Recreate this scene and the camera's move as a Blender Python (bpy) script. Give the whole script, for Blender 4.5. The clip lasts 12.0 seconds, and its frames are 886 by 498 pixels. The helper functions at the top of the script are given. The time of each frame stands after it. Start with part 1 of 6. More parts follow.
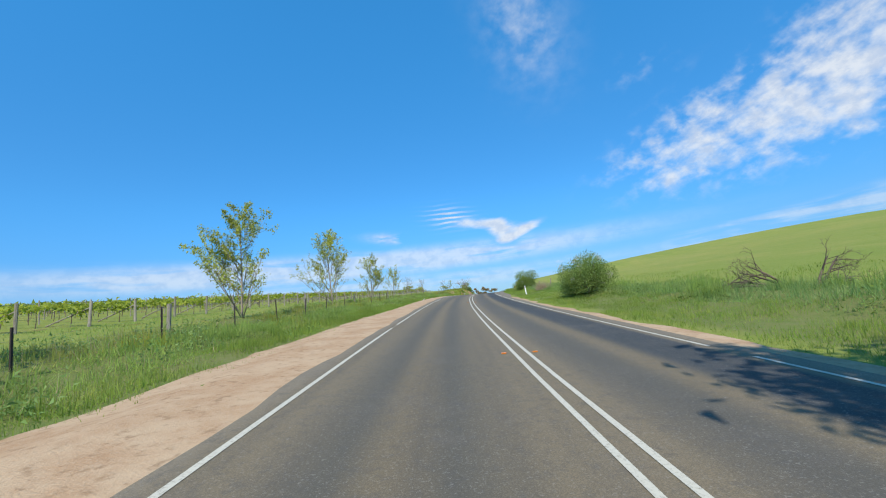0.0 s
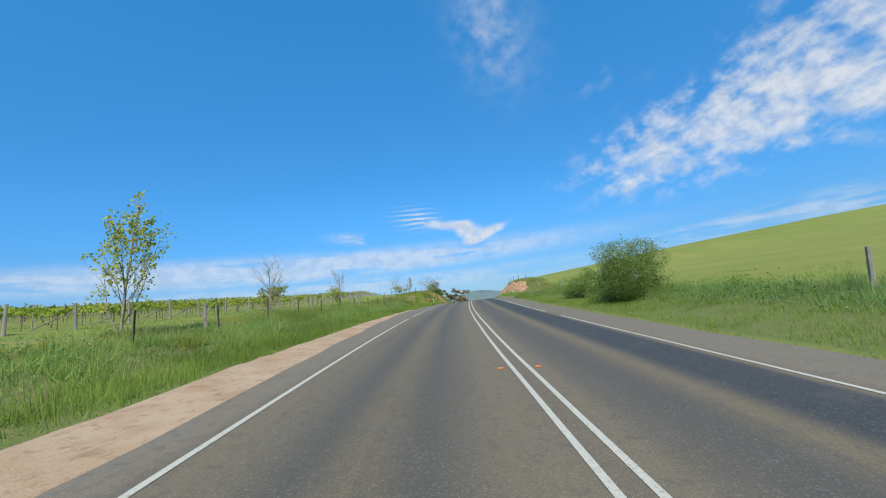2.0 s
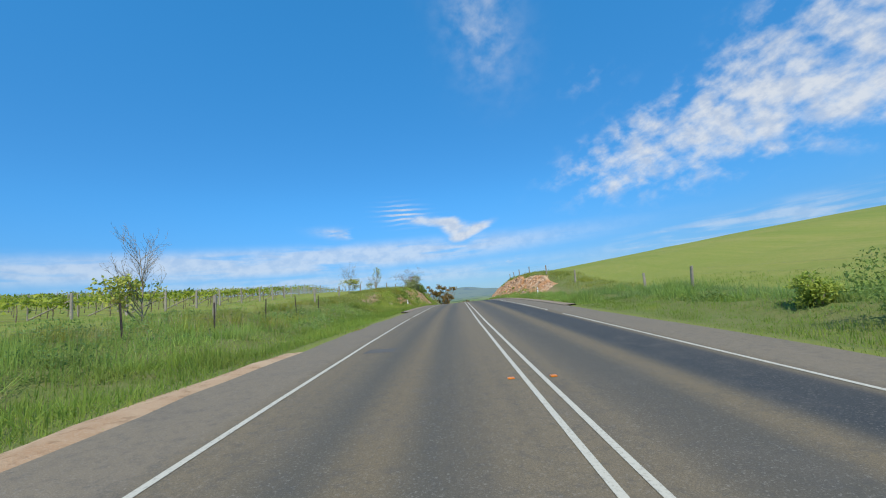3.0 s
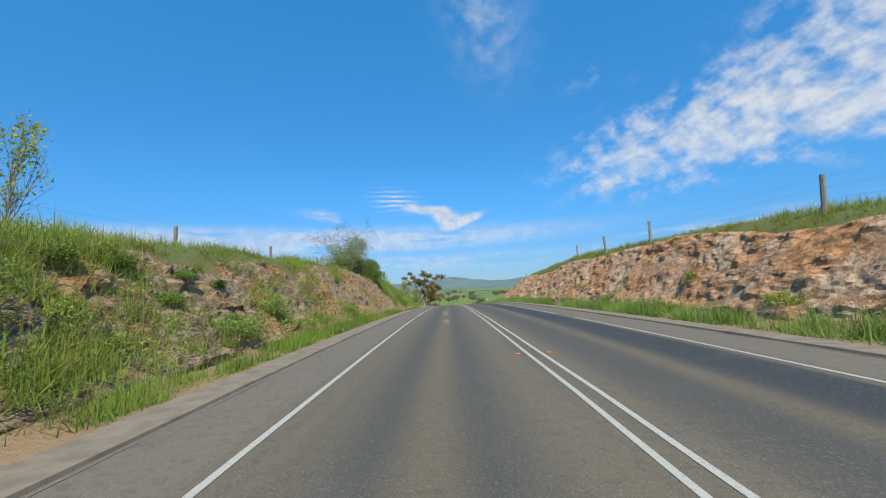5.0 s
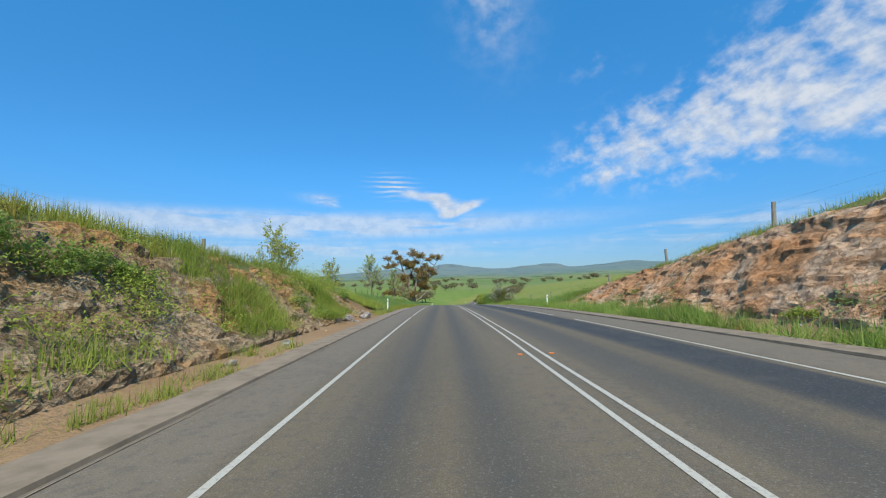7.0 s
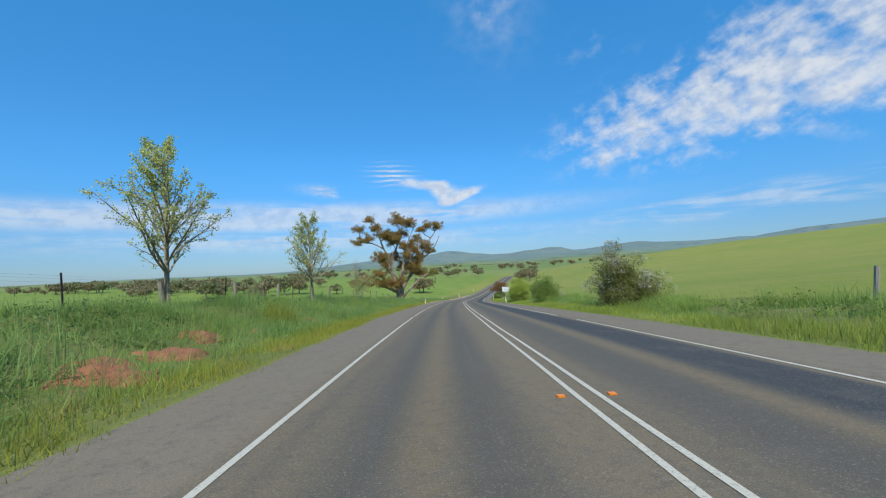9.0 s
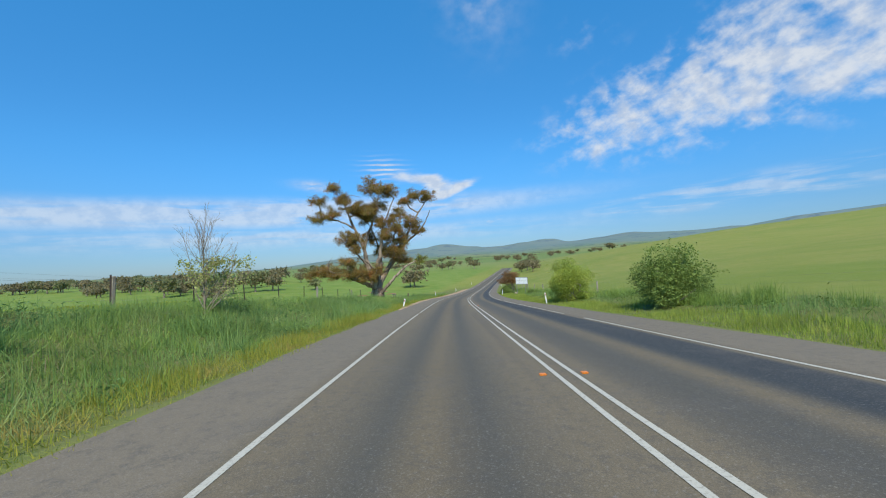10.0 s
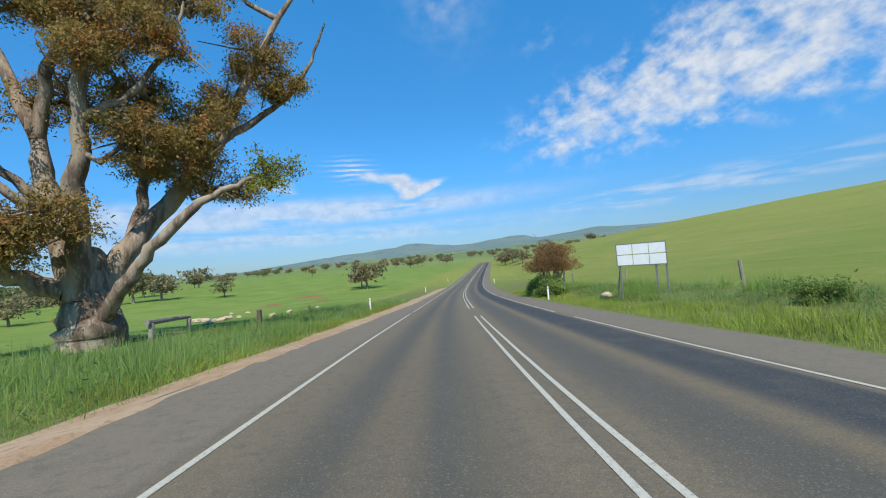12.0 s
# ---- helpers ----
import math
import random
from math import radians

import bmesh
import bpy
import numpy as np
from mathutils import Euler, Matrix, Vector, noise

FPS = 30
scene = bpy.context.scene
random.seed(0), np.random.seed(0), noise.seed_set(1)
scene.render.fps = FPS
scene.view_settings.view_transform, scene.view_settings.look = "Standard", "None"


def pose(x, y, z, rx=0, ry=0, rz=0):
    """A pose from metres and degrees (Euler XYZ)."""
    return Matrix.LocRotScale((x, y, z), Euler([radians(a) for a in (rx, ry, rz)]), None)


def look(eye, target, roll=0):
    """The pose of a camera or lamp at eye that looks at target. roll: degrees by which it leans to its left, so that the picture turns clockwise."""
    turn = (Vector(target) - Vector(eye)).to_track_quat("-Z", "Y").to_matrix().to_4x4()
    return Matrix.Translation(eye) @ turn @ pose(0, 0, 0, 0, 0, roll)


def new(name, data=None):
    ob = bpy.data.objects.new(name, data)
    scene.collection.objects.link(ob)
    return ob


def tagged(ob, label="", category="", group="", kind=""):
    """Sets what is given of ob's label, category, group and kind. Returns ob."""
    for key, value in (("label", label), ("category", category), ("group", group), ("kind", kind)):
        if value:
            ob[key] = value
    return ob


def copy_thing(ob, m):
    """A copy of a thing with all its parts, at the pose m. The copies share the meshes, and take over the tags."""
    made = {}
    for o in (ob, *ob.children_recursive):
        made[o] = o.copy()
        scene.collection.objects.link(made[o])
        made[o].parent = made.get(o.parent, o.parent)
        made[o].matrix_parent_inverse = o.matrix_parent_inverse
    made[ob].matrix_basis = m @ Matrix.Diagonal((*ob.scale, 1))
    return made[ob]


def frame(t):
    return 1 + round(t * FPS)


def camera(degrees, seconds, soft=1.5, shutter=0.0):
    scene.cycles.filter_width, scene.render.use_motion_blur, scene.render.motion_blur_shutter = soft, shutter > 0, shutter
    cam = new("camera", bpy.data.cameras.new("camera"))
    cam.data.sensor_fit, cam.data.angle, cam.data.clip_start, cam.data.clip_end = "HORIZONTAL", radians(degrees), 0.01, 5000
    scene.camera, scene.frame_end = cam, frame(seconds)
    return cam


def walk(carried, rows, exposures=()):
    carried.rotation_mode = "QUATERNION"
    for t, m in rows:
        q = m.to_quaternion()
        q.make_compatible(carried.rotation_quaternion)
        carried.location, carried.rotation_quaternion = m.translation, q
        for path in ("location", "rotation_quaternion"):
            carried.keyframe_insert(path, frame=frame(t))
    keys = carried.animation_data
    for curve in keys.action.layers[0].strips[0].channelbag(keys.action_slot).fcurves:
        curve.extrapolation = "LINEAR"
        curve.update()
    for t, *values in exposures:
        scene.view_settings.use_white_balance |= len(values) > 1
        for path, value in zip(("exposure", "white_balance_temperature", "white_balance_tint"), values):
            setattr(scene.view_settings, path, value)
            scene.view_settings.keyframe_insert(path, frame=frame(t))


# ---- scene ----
cam = camera(97.0, 12.0, soft=1.1)
ROWS = [
    (0.0, 0.000, 0.000, 1.360, 98.90, 6.00, 0.00),
    (0.5, 0.283, 12.477, 2.062, 99.08, 5.98, -1.47),
    (1.0, 0.855, 24.945, 2.744, 98.83, 5.91, -2.65),
    (1.5, 1.651, 37.400, 3.427, 99.05, 6.00, -3.60),
    (2.0, 2.688, 49.839, 4.091, 98.57, 6.18, -4.91),
    (2.5, 4.010, 62.257, 4.639, 98.12, 6.14, -6.22),
    (3.0, 5.562, 74.651, 5.111, 97.84, 5.31, -7.12),
    (3.5, 7.267, 87.027, 5.524, 97.53, 4.32, -7.79),
    (4.0, 9.089, 99.389, 5.864, 97.15, 3.44, -8.32),
    (4.5, 11.002, 111.739, 6.114, 96.69, 2.76, -8.73),
    (5.0, 12.986, 124.080, 6.252, 96.13, 2.34, -9.05),
    (5.5, 15.027, 136.412, 6.264, 95.57, 2.12, -9.32),
    (6.0, 17.124, 148.735, 6.181, 95.21, 1.66, -9.58),
    (6.5, 19.252, 161.051, 5.989, 94.58, 1.17, -9.61),
    (7.0, 21.362, 173.367, 5.690, 94.26, 0.86, -9.45),
    (7.5, 23.438, 185.688, 5.320, 93.87, 1.14, -9.31),
    (8.0, 25.484, 198.011, 4.850, 93.36, 1.80, -9.23),
    (8.5, 27.507, 210.332, 4.266, 92.85, 2.43, -9.20),
    (9.0, 29.518, 222.650, 3.583, 92.47, 2.62, -9.21),
    (9.5, 31.537, 234.963, 2.830, 92.12, 2.53, -9.36),
    (10.0, 33.637, 247.254, 1.956, 91.49, 3.44, -10.10),
    (10.5, 35.908, 259.512, 1.043, 91.67, 3.72, -11.03),
    (11.0, 38.391, 271.725, 0.082, 91.06, 4.46, -12.17),
    (11.5, 41.097, 283.887, -0.925, 91.33, 5.23, -13.27),
    (12.0, 44.039, 295.996, -1.907, 91.10, 5.12, -14.46),
]
walk(cam, [(t, pose(x, y, z, rx, ry, rz)) for t, x, y, z, rx, ry, rz in ROWS],
     exposures=[(0.0, 0.30), (1.5, 0.20), (2.5, 0.14), (9.5, 0.14), (12.0, 0.20)])

# ---- light ----
SUN_ELEV, SUN_AZ = 50.0, 184.0      # azimuth clockwise from +y: straight behind the drive
SUN_DIR = Vector((math.cos(radians(SUN_ELEV)) * math.sin(radians(SUN_AZ)),
                  math.cos(radians(SUN_ELEV)) * math.cos(radians(SUN_AZ)), math.sin(radians(SUN_ELEV))))
sun = new("sun", bpy.data.lights.new("sun", "SUN"))
sun.data.energy, sun.data.angle, sun.data.color = 4.6, radians(0.6), (1.0, 0.95, 0.85)
sun.matrix_world = look(SUN_DIR * 300, (0, 0, 0))


class Nodes:
    """A small writer of node trees."""

    def __init__(self, tree):
        self.tree = tree
        tree.nodes.clear()

    def add(self, kind, inputs=(), **props):
        node = self.tree.nodes.new(kind)
        for key, value in props.items():
            setattr(node, key, value)
        for key, value in dict(inputs).items():
            if isinstance(value, bpy.types.NodeSocket):
                self.tree.links.new(value, node.inputs[key])
            else:
                node.inputs[key].default_value = value
        return node

    def math(self, op, a, b=0.0, c=0.0, clamp=False):
        return self.add("ShaderNodeMath", {0: a, 1: b, 2: c}, operation=op, use_clamp=clamp).outputs[0]

    def vec(self, op, a, b=(0, 0, 0)):
        node = self.add("ShaderNodeVectorMath", {0: a, 1: b}, operation=op)
        return node.outputs["Value"] if op in ("DOT_PRODUCT", "LENGTH", "DISTANCE") else node.outputs["Vector"]

    def mix(self, fac, a, b, blend="MIX"):
        node = self.add("ShaderNodeMix", {0: fac}, data_type="RGBA", blend_type=blend)
        for slot, value in ((6, a), (7, b)):
            if isinstance(value, bpy.types.NodeSocket):
                self.tree.links.new(value, node.inputs[slot])
            else:
                node.inputs[slot].default_value = (*value, 1.0)
        return node.outputs[2]

    def smooth(self, x, lo, hi):
        return self.add("ShaderNodeMapRange", {0: x, 1: lo, 2: hi, 3: 0.0, 4: 1.0}, interpolation_type="SMOOTHSTEP").outputs[0]

    def noise(self, vector, scale, detail=4.0, rough=0.55, distortion=0.0):
        return self.add("ShaderNodeTexNoise", {"Vector": vector, "Scale": scale, "Detail": detail, "Roughness": rough,
                                               "Distortion": distortion}).outputs[0]

    def scale(self, vector, xyz, shift=(0, 0, 0)):
        return self.add("ShaderNodeMapping", {"Vector": vector, "Location": shift, "Scale": xyz}).outputs[0]


def make_world():
    world = bpy.data.worlds.new("sky")
    scene.world = world
    world.use_nodes = True
    n = Nodes(world.node_tree)
    sky = n.add("ShaderNodeTexSky", sky_type="NISHITA", sun_disc=False, sun_elevation=radians(SUN_ELEV),
                sun_rotation=radians(SUN_AZ), altitude=250, air_density=1.0, dust_density=0.25, ozone_density=2.2).outputs[0]
    d = n.add("ShaderNodeTexCoord").outputs["Generated"]
    sep = n.add("ShaderNodeSeparateXYZ", {0: d})
    x, y, z = sep.outputs
    up = n.math("MAXIMUM", z, 0.0)
    # one cloud layer overhead, seen in perspective
    over = n.math("ADD", up, 0.06)
    px, py = n.math("DIVIDE", x, over), n.math("DIVIDE", y, over)
    p = n.add("ShaderNodeCombineXYZ", {0: px, 1: py, 2: 0.0}).outputs[0]
    az = n.math("ARCTAN2", x, y)
    el = n.math("ARCSINE", z)
    return world, n, sky, d, p, az, el, z


world, wn, sky_col, way_dir, layer, az, el, dir_z = make_world()


def blob(a0, e0, wa, we, tilt=0.0):
    """A soft oval patch of the sky round azimuth a0, elevation e0 (degrees)."""
    da = wn.math("SUBTRACT", az, radians(a0))
    de = wn.math("SUBTRACT", el, radians(e0))
    c, s = math.cos(radians(tilt)), math.sin(radians(tilt))
    u = wn.math("ADD", wn.math("MULTIPLY", da, c / radians(wa)), wn.math("MULTIPLY", de, s / radians(wa)))
    v = wn.math("ADD", wn.math("MULTIPLY", da, -s / radians(we)), wn.math("MULTIPLY", de, c / radians(we)))
    r2 = wn.math("ADD", wn.math("MULTIPLY", u, u), wn.math("MULTIPLY", v, v))
    return wn.math("EXPONENT", wn.math("MULTIPLY", r2, -1.0))


def finish_world():
    aec = wn.add("ShaderNodeCombineXYZ", {0: az, 1: el, 2: 0.0}).outputs[0]
    lean = wn.add("ShaderNodeMapping", {"Vector": aec, "Rotation": (0, 0, radians(-22)), "Scale": (8.6, 11.5, 1.0)}).outputs[0]
    puffs = wn.math("ADD", wn.math("MULTIPLY", wn.noise(lean, 2.3, 6.0, 0.53, 0.1), 0.75), wn.math("MULTIPLY", wn.noise(lean, 0.62, 2.0, 0.5), 0.27))
    streak = wn.noise(wn.scale(aec, (3.0, 26.0, 1.0), (0.3, 0.0, 0)), 1.9, 5.0, 0.55, 0.3)
    field = wn.math("ADD", blob(43, 17.4, 17, 5.8, 8), wn.math("MULTIPLY", blob(64, 23.5, 14, 11, 0), 0.9))
    field = wn.math("ADD", field, wn.math("MULTIPLY", blob(52, 17.0, 15, 2.4, 4), 0.25))
    field = wn.math("ADD", field, wn.math("MULTIPLY", blob(31, 27.5, 6, 3.0, 0), 0.3))
    heap = wn.smooth(wn.math("ADD", puffs, wn.math("MULTIPLY", field, 0.21)), 0.53, 0.86)
    heap = wn.math("MULTIPLY", heap, wn.smooth(field, 0.10, 0.6))
    veil = wn.math("MULTIPLY", wn.smooth(puffs, 0.30, 0.75), wn.math("MULTIPLY", blob(17, 37, 5, 7, 20), 0.55))
    low = wn.math("MULTIPLY", wn.smooth(streak, 0.22, 0.52), wn.math("MULTIPLY", wn.smooth(blob(-14, 7.4, 40, 1.8, 1), 0.06, 0.75), 0.68))
    low = wn.math("MAXIMUM", low, wn.math("MULTIPLY", wn.smooth(streak, 0.28, 0.60), wn.math("MULTIPLY", blob(-10, 4.2, 36, 1.2, 0), 0.6)))
    low2 = wn.math("MULTIPLY", wn.smooth(streak, 0.40, 0.66), wn.math("MULTIPLY", wn.smooth(blob(49, 5.9, 20, 1.8, 3), 0.1, 0.8), 0.5))
    bars = wn.math("SINE", wn.math("MULTIPLY", wn.math("ADD", el, wn.math("MULTIPLY", wn.noise(aec, 9.0, 2.0), 0.02)), 2 * math.pi / radians(0.68)))
    bars = wn.math("MULTIPLY", wn.smooth(wn.math("ADD", bars, wn.math("MULTIPLY", wn.noise(aec, 22.0, 3.0), 1.2)), 0.45, 1.25), blob(2.4, 13.3, 2.6, 1.25, -8))
    fine = wn.noise(wn.scale(aec, (5.0, 16.0, 1.0), (0.2, 0.5, 0)), 1.6, 6.0, 0.6, 0.5)
    hook = wn.math("ADD", blob(7, 12.0, 5.5, 1.0, -7), wn.math("ADD", blob(12.5, 10.0, 3.6, 0.8, 20), wn.math("MULTIPLY", blob(9.5, 10.4, 1.8, 1.8, 0), 0.8)))
    hook = wn.math("MULTIPLY", wn.smooth(wn.math("ADD", wn.math("MULTIPLY", fine, 0.8), wn.math("MULTIPLY", hook, 0.45)), 0.52, 0.90), wn.smooth(hook, 0.12, 0.7))
    small = wn.math("MULTIPLY", wn.smooth(fine, 0.4, 0.6), wn.math("ADD", blob(-6.5, 11.0, 3.0, 0.6, -6), blob(16.6, 5.4, 2.4, 0.6, 0)))
    rest = wn.math("MULTIPLY", wn.smooth(puffs, 0.56, 0.78), wn.smooth(dir_z, 0.05, 0.3))
    behind = wn.smooth(wn.math("COSINE", az), 0.1, -0.5)
    cover = heap
    for other in (veil, low, low2, bars, hook, small, wn.math("MULTIPLY", rest, behind)):
        cover = wn.math("MAXIMUM", cover, other)
    cover = wn.math("MULTIPLY", cover, 0.86)
    # the camera's vivid blue: the sky's own colour, balanced from the horizon up
    balance = wn.mix(wn.smooth(dir_z, 0.0, 0.28), (0.30, 0.46, 0.72), (0.31, 0.84, 1.18))
    balance = wn.mix(wn.smooth(dir_z, 0.2, 0.75), balance, (0.33, 1.32, 1.74))
    tint = wn.mix(1.0, sky_col, balance, "MULTIPLY")
    shade = wn.mix(wn.smooth(wn.noise(lean, 3.4, 4.0, 0.6), 0.36, 0.62), (3.9, 4.4, 5.2), (5.3, 5.5, 5.7))
    colour = wn.mix(cover, tint, shade)
    back = wn.add("ShaderNodeBackground", {"Color": colour, "Strength": 0.13})
    wn.add("ShaderNodeOutputWorld", {"Surface": back.outputs[0]})


finish_world()


# ---- materials ----
def material(name):
    mat = bpy.data.materials.new(name)
    mat.use_nodes = True
    return mat, Nodes(mat.node_tree)


def finish(n, colour, rough=0.8, bump=None, strength=0.3, dist=0.02, metal=0.0, spec=0.3, extra=()):
    ins = {"Base Color": colour if isinstance(colour, bpy.types.NodeSocket) else (*colour, 1.0), "Roughness": rough,
           "Metallic": metal, "Specular IOR Level": spec}
    ins.update(dict(extra))
    if bump is not None:
        ins["Normal"] = n.add("ShaderNodeBump", {"Height": bump, "Strength": strength, "Distance": dist}).outputs[0]
    b = n.add("ShaderNodeBsdfPrincipled", ins)
    n.add("ShaderNodeOutputMaterial", {"Surface": b.outputs[0]})
    return b


def where(n):
    return n.add("ShaderNodeNewGeometry").outputs["Position"]


def mat_asphalt():
    """Worn grey chip seal: two darker wheel tracks in each lane, brownish between, fine chips."""
    mat, n = material("asphalt")
    p = where(n)
    uv = n.add("ShaderNodeUVMap", uv_map="road").outputs[0]
    u = n.add("ShaderNodeSeparateXYZ", {0: uv}).outputs[0]
    lane = n.math("ABSOLUTE", n.math("SUBTRACT", n.math("ABSOLUTE", u), 1.85))
    track = n.smooth(lane, 1.35, 0.35)
    mid = n.smooth(lane, 0.55, 0.0)
    long = n.noise(n.scale(uv, (1.4, 0.035, 1.0)), 1.0, 4.0, 0.6)
    chips = n.noise(p, 95.0, 2.0, 0.7)
    blotch = n.noise(p, 1.3, 5.0, 0.6)
    c = n.mix(track, (0.255, 0.195, 0.115), (0.132, 0.116, 0.085))
    c = n.mix(n.math("MULTIPLY", mid, 0.9), c, (0.258, 0.192, 0.106))
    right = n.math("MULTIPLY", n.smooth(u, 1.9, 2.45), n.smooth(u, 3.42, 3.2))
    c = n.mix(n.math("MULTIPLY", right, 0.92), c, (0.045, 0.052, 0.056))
    inner = n.math("MULTIPLY", n.smooth(u, 0.35, 0.7), n.smooth(u, 1.4, 1.0))
    c = n.mix(n.math("MULTIPLY", inner, 0.4), c, (0.075, 0.078, 0.074))
    c = n.mix(n.math("MULTIPLY", n.smooth(long, 0.45, 0.75), 0.45), c, (0.105, 0.094, 0.076))
    c = n.mix(n.math("MULTIPLY", n.smooth(n.math("ABSOLUTE", u), 3.5, 3.85), 0.9), c, (0.300, 0.238, 0.158))
    c = n.mix(n.math("MULTIPLY", n.smooth(blotch, 0.5, 0.75), 0.35), c, (0.195, 0.165, 0.13))
    c = n.mix(n.math("MULTIPLY", n.smooth(chips, 0.35, 0.75), 0.6), n.mix(0.55, c, (0.02, 0.02, 0.02)), c)
    mott = n.noise(p, 6.5, 5.0, 0.75)
    c = n.mix(n.math("MULTIPLY", n.smooth(mott, 0.48, 0.66), 0.38), c, (0.07, 0.066, 0.058))
    grit = n.noise(p, 38.0, 3.0, 0.8)
    c = n.mix(n.math("MULTIPLY", n.smooth(grit, 0.54, 0.70), 0.5), c, (0.26, 0.235, 0.195))
    finish(n, c, 0.86, n.math("ADD", chips, n.math("MULTIPLY", n.math("ADD", blotch, grit), 0.3)), 0.5, 0.006, spec=0.25)
    return mat


def mat_paint():
    mat, n = material("road_paint")
    p = where(n)
    worn = n.noise(p, 30.0, 5.0, 0.75)
    c = n.mix(n.smooth(worn, 0.48, 0.72), (0.47, 0.43, 0.335), (0.25, 0.22, 0.17))
    finish(n, c, 0.6, worn, 0.2, 0.003)
    return mat


def mat_ground():
    """Pasture, vineyard headland, valley and far hills on one sheet: grass of several greens, with bare soil showing here and there."""
    mat, n = material("pasture_ground")
    p = where(n)
    big = n.noise(p, 0.012, 4.0, 0.55)
    med = n.noise(p, 0.11, 5.0, 0.6)
    fine = n.noise(p, 2.2, 5.0, 0.7)
    tiny = n.noise(p, 14.0, 3.0, 0.7)
    uv = n.add("ShaderNodeUVMap", uv_map="road").outputs[0]
    sep = n.add("ShaderNodeSeparateXYZ", {0: uv})
    u, s = sep.outputs[0], sep.outputs[1]
    c = n.mix(n.smooth(big, 0.38, 0.62), (0.172, 0.207, 0.040), (0.228, 0.231, 0.050))
    c = n.mix(n.math("MULTIPLY", n.smooth(med, 0.42, 0.7), 0.6), c, (0.270, 0.245, 0.070))
    c = n.mix(n.math("MULTIPLY", n.smooth(fine, 0.35, 0.65), 0.5), c, (0.140, 0.185, 0.030))
    c = n.mix(n.math("MULTIPLY", n.smooth(tiny, 0.45, 0.75), 0.4), c, (0.28, 0.28, 0.085))
    # drilled rows faintly visible on the hillside crop
    rows = n.add("ShaderNodeTexWave", {"Vector": n.scale(uv, (1.0, 0.02, 1.0)), "Scale": 0.22, "Distortion": 2.5, "Detail": 2.0}).outputs[1]
    c = n.mix(n.math("MULTIPLY", n.math("MULTIPLY", rows, n.smooth(u, 16.0, 30.0)), 0.16), c, (0.29, 0.265, 0.085))
    drill = n.noise(n.scale(uv, (0.30, 0.035, 1.0)), 1.0, 6.0, 0.7)
    hill = n.smooth(n.math("ABSOLUTE", u), 12.0, 20.0)
    c = n.mix(n.math("MULTIPLY", n.math("MULTIPLY", n.smooth(drill, 0.50, 0.64), hill), 0.32), c, (0.130, 0.190, 0.032))
    c = n.mix(n.math("MULTIPLY", n.math("MULTIPLY", n.smooth(drill, 0.48, 0.36), hill), 0.32), c, (0.290, 0.250, 0.080))
    # paddocks of other greens, scrub and woods far down the valley
    far = n.smooth(s, 520.0, 900.0)
    cells = n.add("ShaderNodeTexVoronoi", {"Vector": p, "Scale": 0.0042, "Randomness": 0.9}, feature="F1").outputs["Color"]
    tone = n.add("ShaderNodeSeparateColor", {0: cells}).outputs[0]
    padd = n.mix(tone, (0.125, 0.185, 0.055), (0.205, 0.220, 0.075))
    wood = n.smooth(n.noise(p, 0.009, 6.0, 0.65), 0.55, 0.60)
    padd = n.mix(n.math("MULTIPLY", wood, n.smooth(s, 1000.0, 1500.0)), padd, (0.030, 0.045, 0.028))
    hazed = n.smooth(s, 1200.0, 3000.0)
    valley = n.math("MULTIPLY", n.smooth(u, -13.0, -20.0), n.smooth(s, 205.0, 255.0))
    c = n.mix(n.math("MULTIPLY", valley, 0.7), c, n.mix(n.smooth(med, 0.4, 0.62), (0.115, 0.200, 0.032), (0.175, 0.235, 0.048)))
    c = n.mix(far, c, padd)
    # blue distance haze painted into the colour of the far hills
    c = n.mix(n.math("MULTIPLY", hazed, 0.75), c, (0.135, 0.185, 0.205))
    soil = n.math("MULTIPLY", n.smooth(n.noise(p, 0.55, 5.0, 0.65), 0.60, 0.70), n.smooth(u, -3.0, -6.0))
    soil = n.math("MULTIPLY", soil, n.smooth(s, 500.0, 350.0))
    c = n.mix(n.math("MULTIPLY", soil, 0.8), c, (0.175, 0.075, 0.035))
    nz = n.add("ShaderNodeSeparateXYZ", {0: n.add("ShaderNodeNewGeometry").outputs["Normal"]}).outputs[2]
    steep = n.math("MULTIPLY", n.smooth(nz, 0.93, 0.84), n.smooth(s, 400.0, 300.0))
    dirt = n.mix(n.smooth(fine, 0.4, 0.62), (0.36, 0.205, 0.110), (0.25, 0.20, 0.07))
    c = n.mix(n.math("MULTIPLY", steep, 0.4), c, dirt)
    # soil and thatch of the verge, darkened by painted shade between the grass stems
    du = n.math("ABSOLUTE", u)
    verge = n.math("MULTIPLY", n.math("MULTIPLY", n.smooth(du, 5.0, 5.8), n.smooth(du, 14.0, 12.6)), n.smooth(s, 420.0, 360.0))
    shaded_thatch = n.mix(n.smooth(fine, 0.38, 0.62), (0.110, 0.140, 0.036), (0.150, 0.150, 0.055))
    c = n.mix(n.math("MULTIPLY", verge, 0.85), c, shaded_thatch)
    # bare ochre soil through the cutting
    cut = n.math("MULTIPLY", n.math("MULTIPLY", n.smooth(s, 104.0, 118.0), n.smooth(s, 224.0, 204.0)), n.smooth(n.math("ABSOLUTE", u), 9.8, 8.5))
    earth = n.mix(n.smooth(med, 0.35, 0.65), (0.30, 0.170, 0.085), (0.37, 0.240, 0.135))
    earth = n.mix(n.math("MULTIPLY", n.smooth(tiny, 0.45, 0.7), 0.6), earth, (0.22, 0.145, 0.085))
